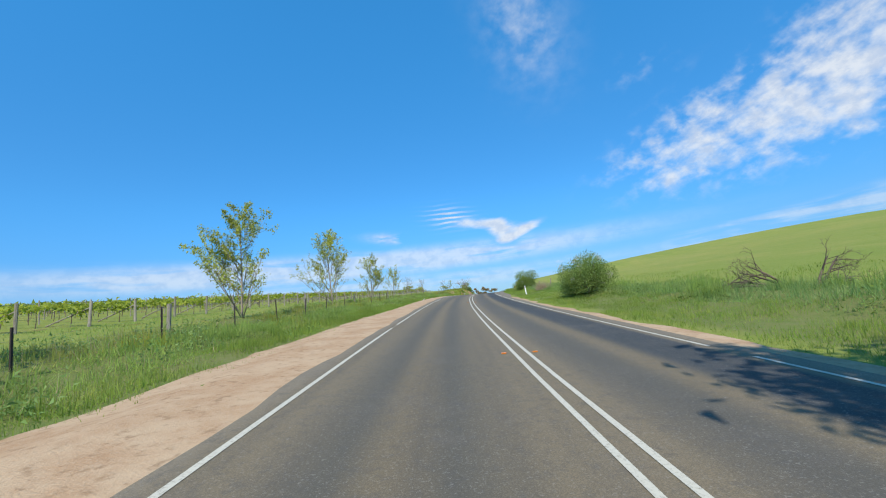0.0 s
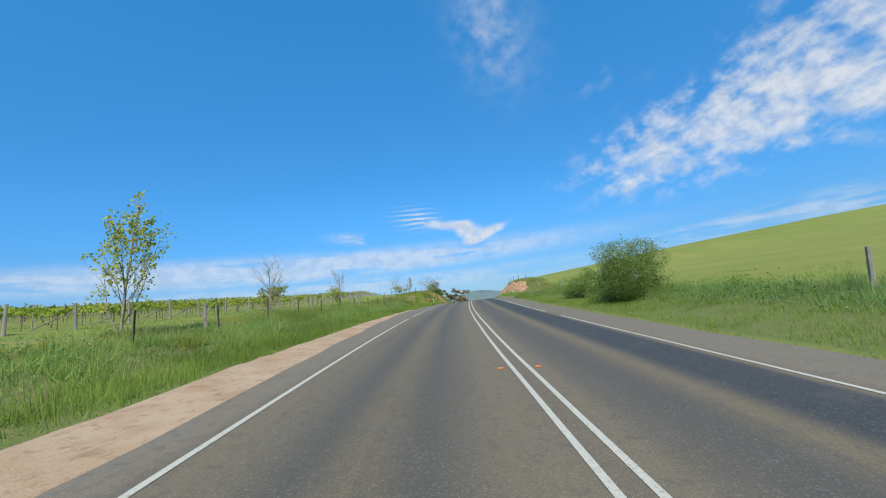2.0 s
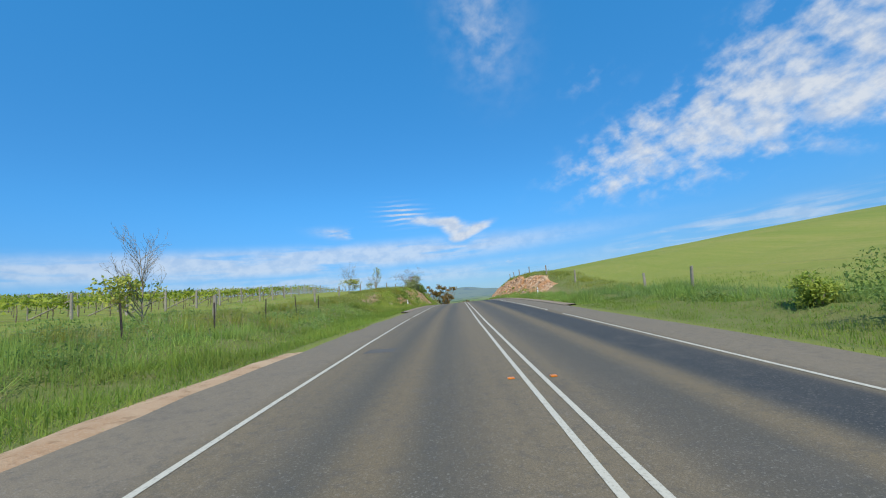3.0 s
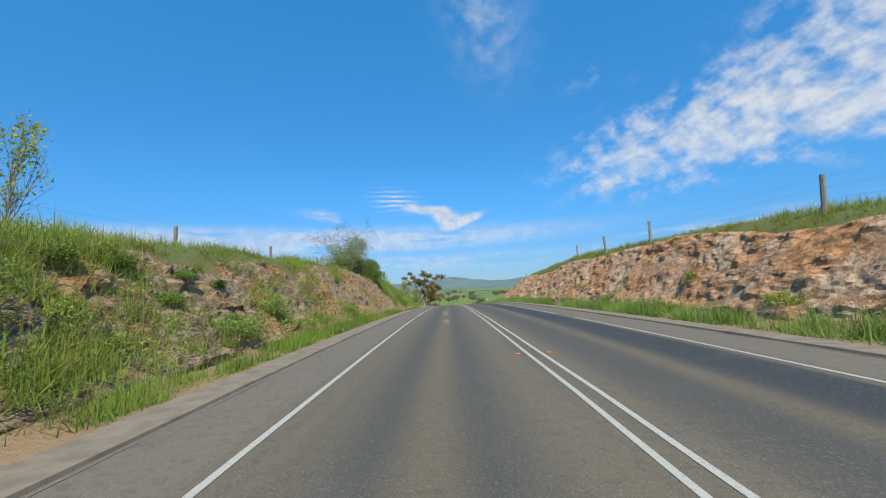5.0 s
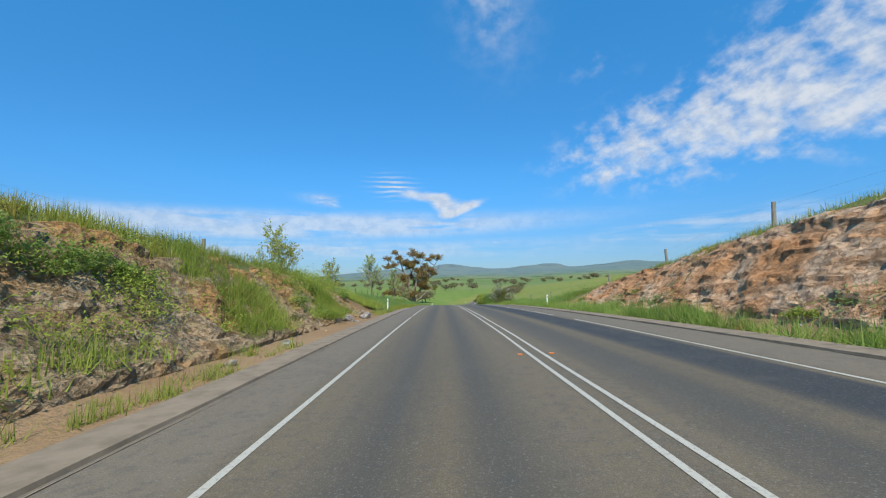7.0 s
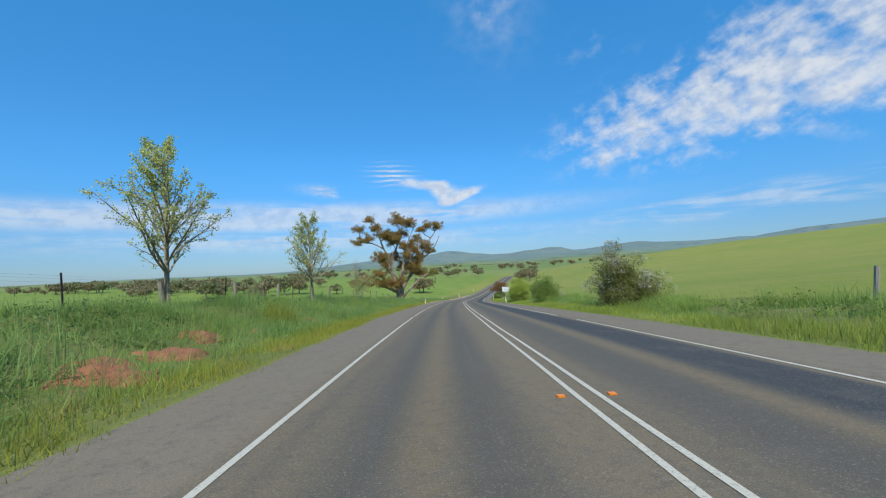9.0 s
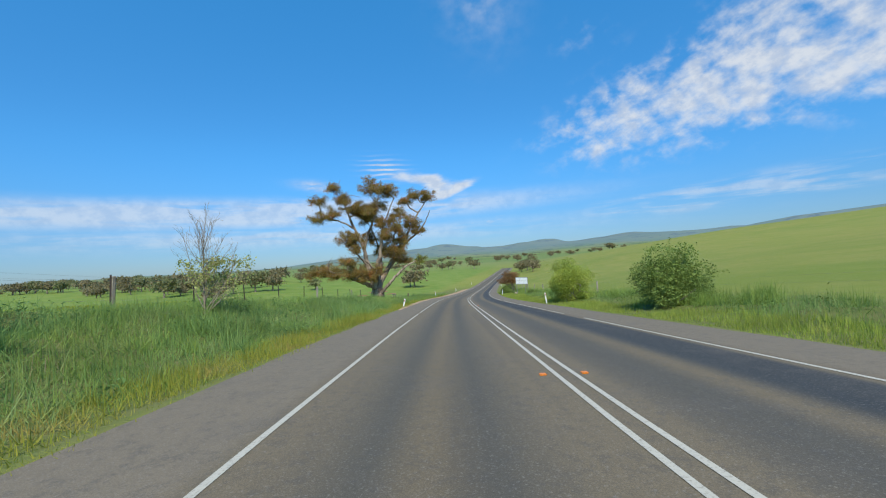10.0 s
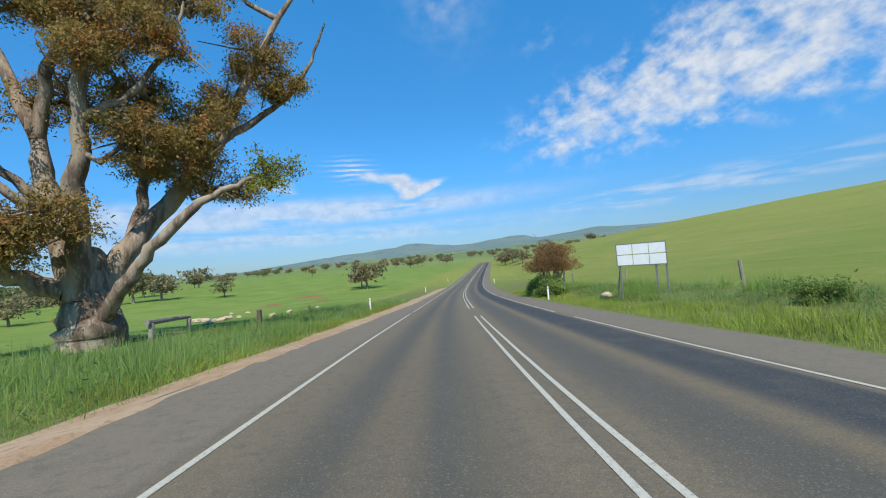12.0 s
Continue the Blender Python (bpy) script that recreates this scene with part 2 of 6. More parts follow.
    c = n.mix(n.math("MULTIPLY", cut, 0.9), c, earth)
    finish(n, c, 0.9, n.math("ADD", fine, n.math("MULTIPLY", tiny, 0.6)), 0.6, 0.12, spec=0.1)
    return mat


def mat_gravel():
    mat, n = material("red_gravel")
    p = where(n)
    a, b, d = n.noise(p, 1.1, 5.0, 0.6), n.noise(p, 34.0, 3.0, 0.7), n.noise(p, 6.0, 4.0, 0.6)
    c = n.mix(n.smooth(a, 0.35, 0.65), (0.35, 0.215, 0.120), (0.43, 0.300, 0.185))
    c = n.mix(n.math("MULTIPLY", n.smooth(b, 0.45, 0.7), 0.55), c, (0.43, 0.32, 0.21))
    c = n.mix(n.math("MULTIPLY", n.smooth(d, 0.52, 0.70), 0.65), c, (0.22, 0.135, 0.075))
    finish(n, c, 0.93, n.math("ADD", b, d), 0.7, 0.02, spec=0.1)
    return mat


def mat_patch(name, a, b):
    mat, n = material(name)
    p = where(n)
    k, c = n.noise(p, 2.2, 4.0, 0.6), n.noise(p, 95.0, 2.0, 0.7)
    finish(n, n.mix(n.math("MULTIPLY", n.math("ADD", k, c), 0.5), a, b), 0.88, c, 0.35, 0.006, spec=0.2)
    return mat


PATCH_PALE = mat_patch("pale_seal", (0.190, 0.150, 0.100), (0.235, 0.188, 0.128))
PATCH_DARK = mat_patch("dark_seal", (0.07, 0.066, 0.06), (0.13, 0.12, 0.105))
ASPHALT, PAINT, GROUND, GRAVEL = mat_asphalt(), mat_paint(), mat_ground(), mat_gravel()

# ---- the road's line ----
# every 25 m: x, y, height, cross slope in degrees (positive falls to the right)
ROAD_LINE = np.array([
    (1.25, -24.90, -1.42, 3.00),
    (1.29, 0.06, -0.07, 3.00),
    (1.99, 24.96, 1.33, 2.91),
    (3.74, 49.81, 2.67, 3.18),
    (6.64, 74.56, 3.71, 2.31),
    (10.45, 99.22, 4.49, 0.44),
    (14.61, 123.82, 4.91, -0.30),
    (18.86, 148.42, 4.86, -0.75),
    (23.12, 173.03, 4.40, -1.45),
    (27.17, 197.68, 3.53, -0.90),
    (31.14, 222.31, 2.24, -0.38),
    (35.24, 246.87, 0.59, 0.44),
    (39.96, 271.27, -1.32, 1.46),
    (45.23, 295.58, -3.31, 2.12),
    (51.65, 319.74, -5.28, 1.60),
    (58.68, 343.73, -7.03, 1.20),
    (66.41, 367.50, -8.41, 0.80),
    (74.78, 391.06, -9.28, 0.30),
    (83.65, 414.43, -9.66, 0.00),
    (92.84, 437.68, -9.66, 0.00),
])
ROAD_S = np.arange(-1, len(ROAD_LINE) - 1) * 25.0
S_END = ROAD_S[-1]


def spline_slopes(x, y):
    """Second derivatives of the natural cubic spline through (x, y)."""
    n = len(x)
    h = np.diff(x)
    a = np.eye(n)
    b = np.zeros_like(y)
    for i in range(1, n - 1):
        a[i, i - 1:i + 2] = h[i - 1], 2 * (h[i - 1] + h[i]), h[i]
        b[i] = 6 * ((y[i + 1] - y[i]) / h[i] - (y[i] - y[i - 1]) / h[i - 1])
    return np.linalg.solve(a, b)


ROAD_M = spline_slopes(ROAD_S, ROAD_LINE)


def road_at(s):
    """Centre (x, y, z), cross slope (degrees) and unit right vector (x, y) of the road at s metres; straight on past both ends."""
    s = np.atleast_1d(np.asarray(s, float))
    q = np.clip(s, ROAD_S[0], S_END)
    i = np.clip(np.searchsorted(ROAD_S, q) - 1, 0, len(ROAD_S) - 2)
    h = 25.0
    a, b = (ROAD_S[i + 1] - q) / h, (q - ROAD_S[i]) / h
    a_, b_ = a[:, None], b[:, None]
    v = a_ * ROAD_LINE[i] + b_ * ROAD_LINE[i + 1] + ((a_**3 - a_) * ROAD_M[i] + (b_**3 - b_) * ROAD_M[i + 1]) * h * h / 6
    d = (ROAD_LINE[i + 1] - ROAD_LINE[i]) / h + ((1 - 3 * a_**2) * ROAD_M[i] + (3 * b_**2 - 1) * ROAD_M[i + 1]) * h / 6
    t = d[:, :2] / np.linalg.norm(d[:, :2], axis=1)[:, None]
    over = (s - q)[:, None]
    v[:, :2] += t * over
    return v, np.stack([t[:, 1], -t[:, 0]], -1), t


def sstep(x, lo, hi):
    t = np.clip((x - lo) / (hi - lo), 0, 1)
    return t * t * (3 - 2 * t)


def value_noise(x, y, seed=0):
    """Smooth noise in -1..1 on a unit lattice."""
    xi, yi = np.floor(x).astype(np.int64), np.floor(y).astype(np.int64)
    fx, fy = x - xi, y - yi
    fx, fy = fx * fx * (3 - 2 * fx), fy * fy * (3 - 2 * fy)

    def r(i, j):
        k = (i * 374761393 + j * 668265263 + seed * 974711) & 0x7fffffff
        k = ((k ^ (k >> 13)) * 1274126177) & 0x7fffffff
        return ((k ^ (k >> 16)) & 0xffff) / 32767.5 - 1
    top = r(xi, yi) * (1 - fx) + r(xi + 1, yi) * fx
    bot = r(xi, yi + 1) * (1 - fx) + r(xi + 1, yi + 1) * fx
    return top * (1 - fy) + bot * fy


def fractal(x, y, seed=0, octaves=4, rough=0.5):
    out, amp = 0.0, 1.0
    for k in range(octaves):
        out = out + amp * value_noise(x * 2**k, y * 2**k, seed + 17 * k)
        amp *= rough
    return out


# banks beside the road: station, height of the bank's top over the road
BANK_LEFT = np.array([(-40, 0.7), (60, 1.0), (100, 1.3), (116, 1.9), (133, 3.0), (146, 3.4), (160, 3.7), (172, 3.4), (184, 3.0), (197, 2.4), (210, 1.5),
                      (225, 1.25), (262, 1.35), (285, 1.1), (300, 0.75), (313, 0.25), (345, -0.1), (400, -0.3), (430, 0.0)])
BANK_RIGHT = np.array([(-40, 0.1), (60, 0.0), (102, 0.1), (113, 0.8), (125, 2.5), (141, 3.7), (163, 4.3), (187, 3.8), (200, 2.3), (212, 1.0), (225, 0.4),
                       (260, 0.1), (300, 0.2), (345, 0.3), (400, 0.0), (430, 0.0)])


def bank_shape(s):
    """Height of the bank's top, and how far its slope reaches, left and right."""
    bl, br = np.interp(s, *BANK_LEFT.T), np.interp(s, *BANK_RIGHT.T)
    wl = 7.0 - 3.0 * sstep(s, 105, 130) * (1 - sstep(s, 195, 225))
    wr = 6.0 - 1.8 * sstep(s, 104, 122) * (1 - sstep(s, 200, 220))
    return bl, br, wl, wr


def ground_z(s, u):
    """Height of the ground sheet at s along and u across the road (right positive)."""
    s, u = np.broadcast_arrays(np.asarray(s, float), np.asarray(u, float))
    shape = s.shape
    s, u = s.ravel(), u.ravel()
    line, _, _ = road_at(s)
    zr, tilt = line[:, 2], np.tan(np.radians(line[:, 3]))
    d = np.abs(u)
    bl, br, wl, wr = bank_shape(s)
    left = u < 0
    top, width = np.where(left, bl, br), np.where(left, wl, wr)
    toe = np.where(left, 6.6, 6.9)
    edge = zr - tilt * np.clip(u, -5.5, 5.5)
    rise = sstep(d, toe, toe + width) * top
    z = edge * (1 - sstep(d, 5.5, 12)) + zr * sstep(d, 5.5, 12) + rise
    z = z - 0.10 * sstep(d, 5.2, 6.2) * (1 - sstep(d, 7.5, 9.5))
    z = z - 0.09 * (1 - sstep(d, 4.9, 5.3))
    # hillsides
    run = np.clip(d - 13, 0, None)
    hl = 0.092 * 205 * (1 - np.exp(-run / 205.0)) * 1.45
    hr = 0.115 * 210 * (1 - np.exp(-run / 210.0)) * 1.35
    al = np.interp(s, [0, 60, 110, 190, 265], [0.60, 0.50, 0.38, 0.20, 0.0])
    ar = np.interp(s, [0, 250, 330, 430, 560, 900], [0.62, 0.68, 0.95, 1.34, 1.25, 0.4])
    z = z + np.where(left, hl * al, hr * ar)
    # the valley on the left, below the ridge
    z = z + np.where(left, 3.0 * sstep(s, 320, 460) * sstep(d, 50, 220) - 1.6 * sstep(s, 250, 300) * (1 - sstep(s, 330, 420)) * sstep(d, 22, 60), 0)
    r = np.hypot(u, s - 150)
    z = z + (0.5 * value_noise(s / 37 + 5, u / 33, 3) + 1.6 * value_noise(s / 140, u / 120, 8)) * sstep(d, 20, 90)
    z = z + 0.05 * fractal(s / 1.7, u / 1.7, 21, 3) * sstep(d, 6, 8)
    z = z + 0.17 * fractal(s / 1.7 + 9, u / 1.3, 27, 3) * sstep(d, 7.0, 8.5) * (1 - sstep(d, 12.5, 15)) * (1 - sstep(s, 103, 112) * (1 - sstep(s, 205, 214)))
    ridge = 0.12 + 0.88 * sstep(u / np.maximum(s - 250, 80), -0.75, -0.15)  # the hills sink away to the left
    z = z + 14 * ridge * sstep(r, 450, 1700) + ridge * sstep(r, 1500, 3600) * (75 + 45 * fractal(s / 900 + 3.3, u / 700 + 1.9, 31, 4) + 70 * sstep(u, 100, 2600))
    return z.reshape(shape)


def ground_point(s, u, lift=0.0):
    line, right, _ = road_at(s)
    z = ground_z(np.array([s], float), np.array([u], float))[0]
    return Vector((line[0, 0] + right[0, 0] * u, line[0, 1] + right[0, 1] * u, z + lift))


def road_points(s, u, lift=0.0):
    """Points on the banked road surface; arrays s and u of one shape."""
    line, right, _ = road_at(s)
    z = line[:, 2] - np.tan(np.radians(line[:, 3])) * u + lift
    return np.stack([line[:, 0] + right[:, 0] * u, line[:, 1] + right[:, 1] * u, z], -1)


def road_turn(s):
    """Heading of the road at s, radians about z; 0 is +y."""
    _, _, t = road_at(s)
    return math.atan2(-t[0, 0], t[0, 1])


def mesh_object(name, verts, faces, mat, uv=None, smooth=True, parent=None):
    """One mesh object from arrays: verts (n, 3), faces (m, 3 or 4)."""
    me = bpy.data.meshes.new(name)
    verts, faces = np.asarray(verts, np.float32), np.asarray(faces, np.int32)
    k = faces.shape[1]
    me.vertices.add(len(verts))
    me.vertices.foreach_set("co", verts.ravel())
    me.loops.add(faces.size)
    me.loops.foreach_set("vertex_index", faces.ravel())
    me.polygons.add(len(faces))
    me.polygons.foreach_set("loop_start", np.arange(0, faces.size, k, dtype=np.int32))
    me.polygons.foreach_set("use_smooth", np.full(len(faces), smooth))
    if uv is not None:
        layer = me.uv_layers.new(name="road")
        layer.data.foreach_set("uv", np.asarray(uv, np.float32)[faces.ravel()].ravel())
    me.update(calc_edges=True)
    me.materials.append(mat)
    ob = new(name, me)
    if parent:
        ob.parent = parent
    return ob


def grid_faces(rows, cols):
    i, j = np.meshgrid(np.arange(rows - 1), np.arange(cols - 1), indexing="ij")
    a = (i * cols + j).ravel()
    return np.stack([a, a + 1, a + cols + 1, a + cols], -1)


# ---- ground, road, lines ----
def build_ground():
    s = np.concatenate([np.arange(-60, -10, 5), np.arange(-10, 345, 1.6), np.arange(345, 480, 4), np.geomspace(480, 4300, 60)])
    half = np.concatenate([np.arange(0, 16, 0.5), np.arange(16, 40, 2), np.geomspace(40, 2600, 48)])
    u = np.concatenate([-half[:0:-1], half])
    gs, gu = np.meshgrid(s, u, indexing="ij")
    line, right, _ = road_at(gs.ravel())
    z = ground_z(gs, gu).ravel()
    pts = np.stack([line[:, 0] + right[:, 0] * gu.ravel(), line[:, 1] + right[:, 1] * gu.ravel(), z], -1)
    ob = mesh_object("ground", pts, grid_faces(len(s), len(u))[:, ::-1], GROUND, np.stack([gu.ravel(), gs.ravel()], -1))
    tagged(ob, "rolling green pasture and farmland with far hills", "ground", kind="structure")


def strip(name, s, u0, u1, mat, lift, cols=2, thick=0.0):
    """A strip of road surface between u0(s) and u1(s)."""
    k = np.linspace(0, 1, cols)
    gu = u0[:, None] * (1 - k) + u1[:, None] * k
    gs = np.repeat(s[:, None], cols, 1)
    pts = road_points(gs.ravel(), gu.ravel(), lift)
    return mesh_object(name, pts, grid_faces(len(s), cols)[:, ::-1], mat, np.stack([gu.ravel(), gs.ravel()], -1))


def build_road():
    s = np.concatenate([np.arange(-60, 360, 1.0), np.arange(360, 620, 4.0)])
    wob = 0.10 * value_noise(s / 2.3, s * 0, 5) + 0.05 * value_noise(s / 0.9, s * 0, 6)
    left = -np.interp(s, [0, 35, 45, 58, 70, 82, 95, 106, 205, 215, 235, 285, 300, 308, 316, 340],
                      [3.88, 3.90, 4.02, 4.25, 4.7, 5.15, 5.0, 4.80, 4.80, 5.1, 5.42, 5.4, 5.5, 5.45, 5.0, 4.7]) + wob * (1 - 0.9 * sstep(s, 96, 106) * (1 - sstep(s, 204, 214)))
    right = np.interp(s, [0, 40, 50, 57, 97, 110, 205, 225, 345], [3.95, 4.1, 4.9, 5.1, 5.1, 4.96, 4.92, 5.3, 5.4]) + 0.1 * value_noise(s / 2.0, s * 0, 9) * (1 - 0.9 * sstep(s, 90, 97) * (1 - sstep(s, 212, 220)))
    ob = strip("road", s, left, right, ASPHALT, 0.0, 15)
    tagged(ob, "worn grey two-lane sealed country road", "road", kind="structure")


def build_lines():
    def line(name, s0, s1, u, w, label):
        s = np.arange(s0, s1 + 0.01, max(0.4, min(2.0, (s1 - s0) / 4)))
        wob = 0.012 * value_noise(s / 3.1, s * 0 + u, 12)
        ob = strip(name, s, u - w / 2 + wob, u + w / 2 + wob, PAINT, 0.006)
        tagged(ob, label, "road marking", kind="structure", group="road markings")
    line("centre_line", -50, 318.0, -0.105, 0.072, "worn white solid centre line of the road")
    line("centre_line", -50, 318.0, 0.165, 0.072, "worn white solid centre line of the road")
    line("centre_line", 324, 560, -0.105, 0.072, "worn white solid centre line of the road")
    line("centre_line", 324, 560, 0.165, 0.072, "worn white solid centre line of the road")
    cuts_left = [-35.0, -10.0, 15.2] + [46.7 + 25.1 * k for k in range(20)]
    cuts_right = [-18.0, 7.1] + [44.6 + 24.8 * k for k in range(20)]
    for side, cuts in ((-3.5, cuts_left), (3.5, cuts_right)):
        for a, b in zip(cuts[:-1], cuts[1:]):
            line("edge_line", a + 0.5, b - 0.5, side, 0.08, "worn white edge line dash of the road")


def build_shoulders():
    def shoulder(s0, s1, inner, outer, label):
        s = np.arange(s0, s1, 0.6)
        fade = sstep(s, s0, s0 + 12) * (1 - sstep(s, s1 - 12, s1))
        outer = np.interp(s, *np.array(outer).T)
        out = inner + (outer - inner) * fade + 0.22 * fractal(s / 1.8, s * 0 + inner, 41, 3) * fade
        lo, hi = (out, inner + 0 * s) if inner < 0 else (inner + 0 * s, out)
        k = np.linspace(0, 1, 9)
        gu = lo[:, None] * (1 - k) + hi[:, None] * k
        gs = np.repeat(s[:, None], 9, 1)
        line, right, _ = road_at(gs.ravel())
        z = np.maximum(ground_z(gs, gu).ravel() + 0.04, 0) * 0 + ground_z(gs, gu).ravel() + 0.03 + 0.025 * fractal(gs.ravel() / 0.5, gu.ravel() / 0.5, 44, 2)
        z = np.where(np.abs(gu.ravel()) < 5.2, road_points(gs.ravel(), gu.ravel(), -0.02)[:, 2], z)
        pts = np.stack([line[:, 0] + right[:, 0] * gu.ravel(), line[:, 1] + right[:, 1] * gu.ravel(), z], -1)
        ob = mesh_object("shoulder", pts, grid_faces(len(s), 9)[:, ::-1], GRAVEL, np.stack([gu.ravel(), gs.ravel()], -1))
        tagged(ob, label, "road shoulder", kind="structure")
    shoulder(-40, 93, -3.7, [(-40, -6.5), (18, -6.75), (26, -6.4), (32, -5.95), (60, -5.9), (84, -5.9), (93, -5.5)], "red-brown gravel shoulder beside the road")
    shoulder(270, 390, -4.4, [(270, -5.6), (288, -5.7), (305, -6.3), (390, -6.4)], "pale red gravel shoulder beside the road")
    shoulder(-40, 50, 3.85, [(-40, 4.5), (50, 4.5)], "narrow strip of bare soil at the road's edge")


def build_patches():
    def patch(s0, s1, u0, u1, mat, label):
        s = np.linspace(s0, s1, 9)
        wob = 0.05 * value_noise(s * 2.1, s * 0, 61)
        ob = strip("road_patch", s, u0 + wob, u1 + 0.6 * wob, mat, 0.004, 3)
        tagged(ob, label, "road patch", kind="structure", group="road patches")
    patch(141.5, 143.9, -1.93, -1.66, PATCH_PALE, "pale patch of worn seal on the road")
    patch(147.4, 153.8, -2.00, -1.74, PATCH_PALE, "pale patch of worn seal on the road")
    patch(168.0, 177.5, -3.02, -2.86, PATCH_PALE, "pale patch of worn seal on the road")
    patch(31.1, 31.6, 0.95, 1.25, PATCH_DARK, "dark patch of newer seal on the road")
    patch(84.2, 84.8, -3.2, -2.5, PATCH_DARK, "dark patch of newer seal on the road")
    patch(172.6, 173.4, -2.3, -1.9, PATCH_DARK, "dark patch of newer seal on the road")


build_ground()
build_road()
build_patches()
build_lines()
build_shoulders()


# ---- materials of the things ----
def mat_leaf(name, a, b, c, rough=0.55, trans=0.25, split=0.5):
    """Leaves or blades: each island takes its own tone between a, b and c."""
    mat, n = material(name)
    r = n.add("ShaderNodeNewGeometry").outputs["Random Per Island"]
    p = where(n)
    k = n.noise(p, 0.9, 3.0, 0.6)
    col = n.mix(r, a, b)
    col = n.mix(n.smooth(k, split, split + 0.22), col, c)
    drift = n.smooth(n.noise(p, 0.28, 3.0, 0.6), 0.44, 0.60)
    col = n.mix(n.math("MULTIPLY", drift, 0.45), col, tuple(0.55 * x for x in b))
    bs = n.add("ShaderNodeBsdfPrincipled", {"Base Color": col, "Roughness": rough, "Specular IOR Level": 0.12})
    tr = n.add("ShaderNodeBsdfTranslucent", {"Color": col})
    mx = n.add("ShaderNodeMixShader", {0: trans, 1: bs.outputs[0], 2: tr.outputs[0]})
    n.add("ShaderNodeOutputMaterial", {"Surface": mx.outputs[0]})
    return mat


def mat_bark(name, a, b, c, scale=3.0, bump=0.5):
    mat, n = material(name)
    p = n.add("ShaderNodeTexCoord").outputs["Object"]
    st = n.scale(p, (1.0, 1.0, 0.25))
    k1, k2 = n.noise(st, scale, 5.0, 0.6, 0.4), n.noise(st, scale * 7, 4.0, 0.65)
    col = n.mix(n.smooth(k1, 0.38, 0.6), a, b)
    col = n.mix(n.math("MULTIPLY", n.smooth(k2, 0.5, 0.75), 0.7), col, c)
    finish(n, col, 0.85, n.math("ADD", k1, k2), bump, 0.05, spec=0.15)
    return mat


def mat_rock(name, a, b, c, d):
    """Broken weathered rock: tone by block, stains by noise, fine grain."""
    mat, n = material(name)
    p = where(n)
    warp = n.noise(p, 1.1, 4.0, 0.6)
    q = n.scale(p, (0.8, 0.8, 1.7))
    vo = n.add("ShaderNodeTexVoronoi", {"Vector": q, "Scale": 1.6, "Randomness": 1.0}, feature="F1")
    tone = n.add("ShaderNodeSeparateColor", {0: vo.outputs["Color"]}).outputs[0]
    med, fine = n.noise(p, 0.45, 5.0, 0.6), n.noise(p, 9.0, 5.0, 0.7)
    col = n.mix(n.smooth(tone, 0.2, 0.8), a, b)
    col = n.mix(n.smooth(med, 0.45, 0.62), col, c)
    col = n.mix(n.math("MULTIPLY", n.smooth(fine, 0.5, 0.68), 0.6), col, d)
    cr = n.smooth(n.noise(n.scale(p, (1.0, 1.0, 1.7)), 4.2, 6.0, 0.75, 0.35), 0.38, 0.52)
    col = n.mix(n.math("MULTIPLY", n.math("SUBTRACT", 1.0, cr), 0.35), col, d)
    finish(n, col, 0.92, n.math("ADD", n.math("MULTIPLY", cr, 0.8), n.math("ADD", fine, warp)), 0.9, 0.09, spec=0.12)
    return mat


def mat_plain(name, a, b, rough=0.6, scale=8.0, metal=0.0, bump=0.15, dist=0.01):
    mat, n = material(name)
    p = n.add("ShaderNodeTexCoord").outputs["Object"]
    k = n.noise(p, scale, 5.0, 0.65)
    finish(n, n.mix(n.smooth(k, 0.35, 0.7), a, b), rough, k, bump, dist, metal)
    return mat


LEAF_SPRING = mat_leaf("spring_leaf", (0.50, 0.50, 0.10), (0.37, 0.40, 0.075), (0.52, 0.45, 0.13), trans=0.45)
LEAF_POPLAR = mat_leaf("pale_leaf", (0.55, 0.56, 0.19), (0.44, 0.47, 0.15), (0.56, 0.53, 0.23), trans=0.45)
LEAF_VINE = mat_leaf("vine_leaf", (0.38, 0.42, 0.050), (0.27, 0.33, 0.040), (0.44, 0.43, 0.065), trans=0.4)
LEAF_BUSH = mat_leaf("bush_leaf", (0.19, 0.26, 0.060), (0.25, 0.33, 0.080), (0.13, 0.19, 0.045), trans=0.35)
LEAF_LIME = mat_leaf("bright_leaf", (0.22, 0.29, 0.050), (0.15, 0.215, 0.040), (0.26, 0.31, 0.065), trans=0.35)
LEAF_FRESH = mat_leaf("fresh_leaf", (0.42, 0.47, 0.080), (0.31, 0.38, 0.065), (0.47, 0.48, 0.11), trans=0.42)
LEAF_GREY = mat_leaf("grey_green_leaf", (0.18, 0.195, 0.08), (0.25, 0.25, 0.11), (0.14, 0.145, 0.06), trans=0.3)
LEAF_FAR = mat_leaf("dull_olive_leaf", (0.20, 0.19, 0.090), (0.27, 0.225, 0.115), (0.28, 0.19, 0.105), trans=0.3)
LEAF_GUM = mat_leaf("gum_leaf", (0.23, 0.205, 0.062), (0.38, 0.235, 0.072), (0.52, 0.215, 0.072), split=0.50, trans=0.4)
LEAF_GUM_NEW = mat_leaf("new_gum_leaf", (0.30, 0.30, 0.045), (0.20, 0.21, 0.04), (0.32, 0.27, 0.04), trans=0.35)
LEAF_RUST = mat_leaf("rust_leaf", (0.33, 0.17, 0.065), (0.24, 0.14, 0.06), (0.18, 0.15, 0.06), trans=0.3)
FLOWER = mat_leaf("white_flower", (0.58, 0.56, 0.47), (0.44, 0.42, 0.34), (0.50, 0.47, 0.38), trans=0.2)
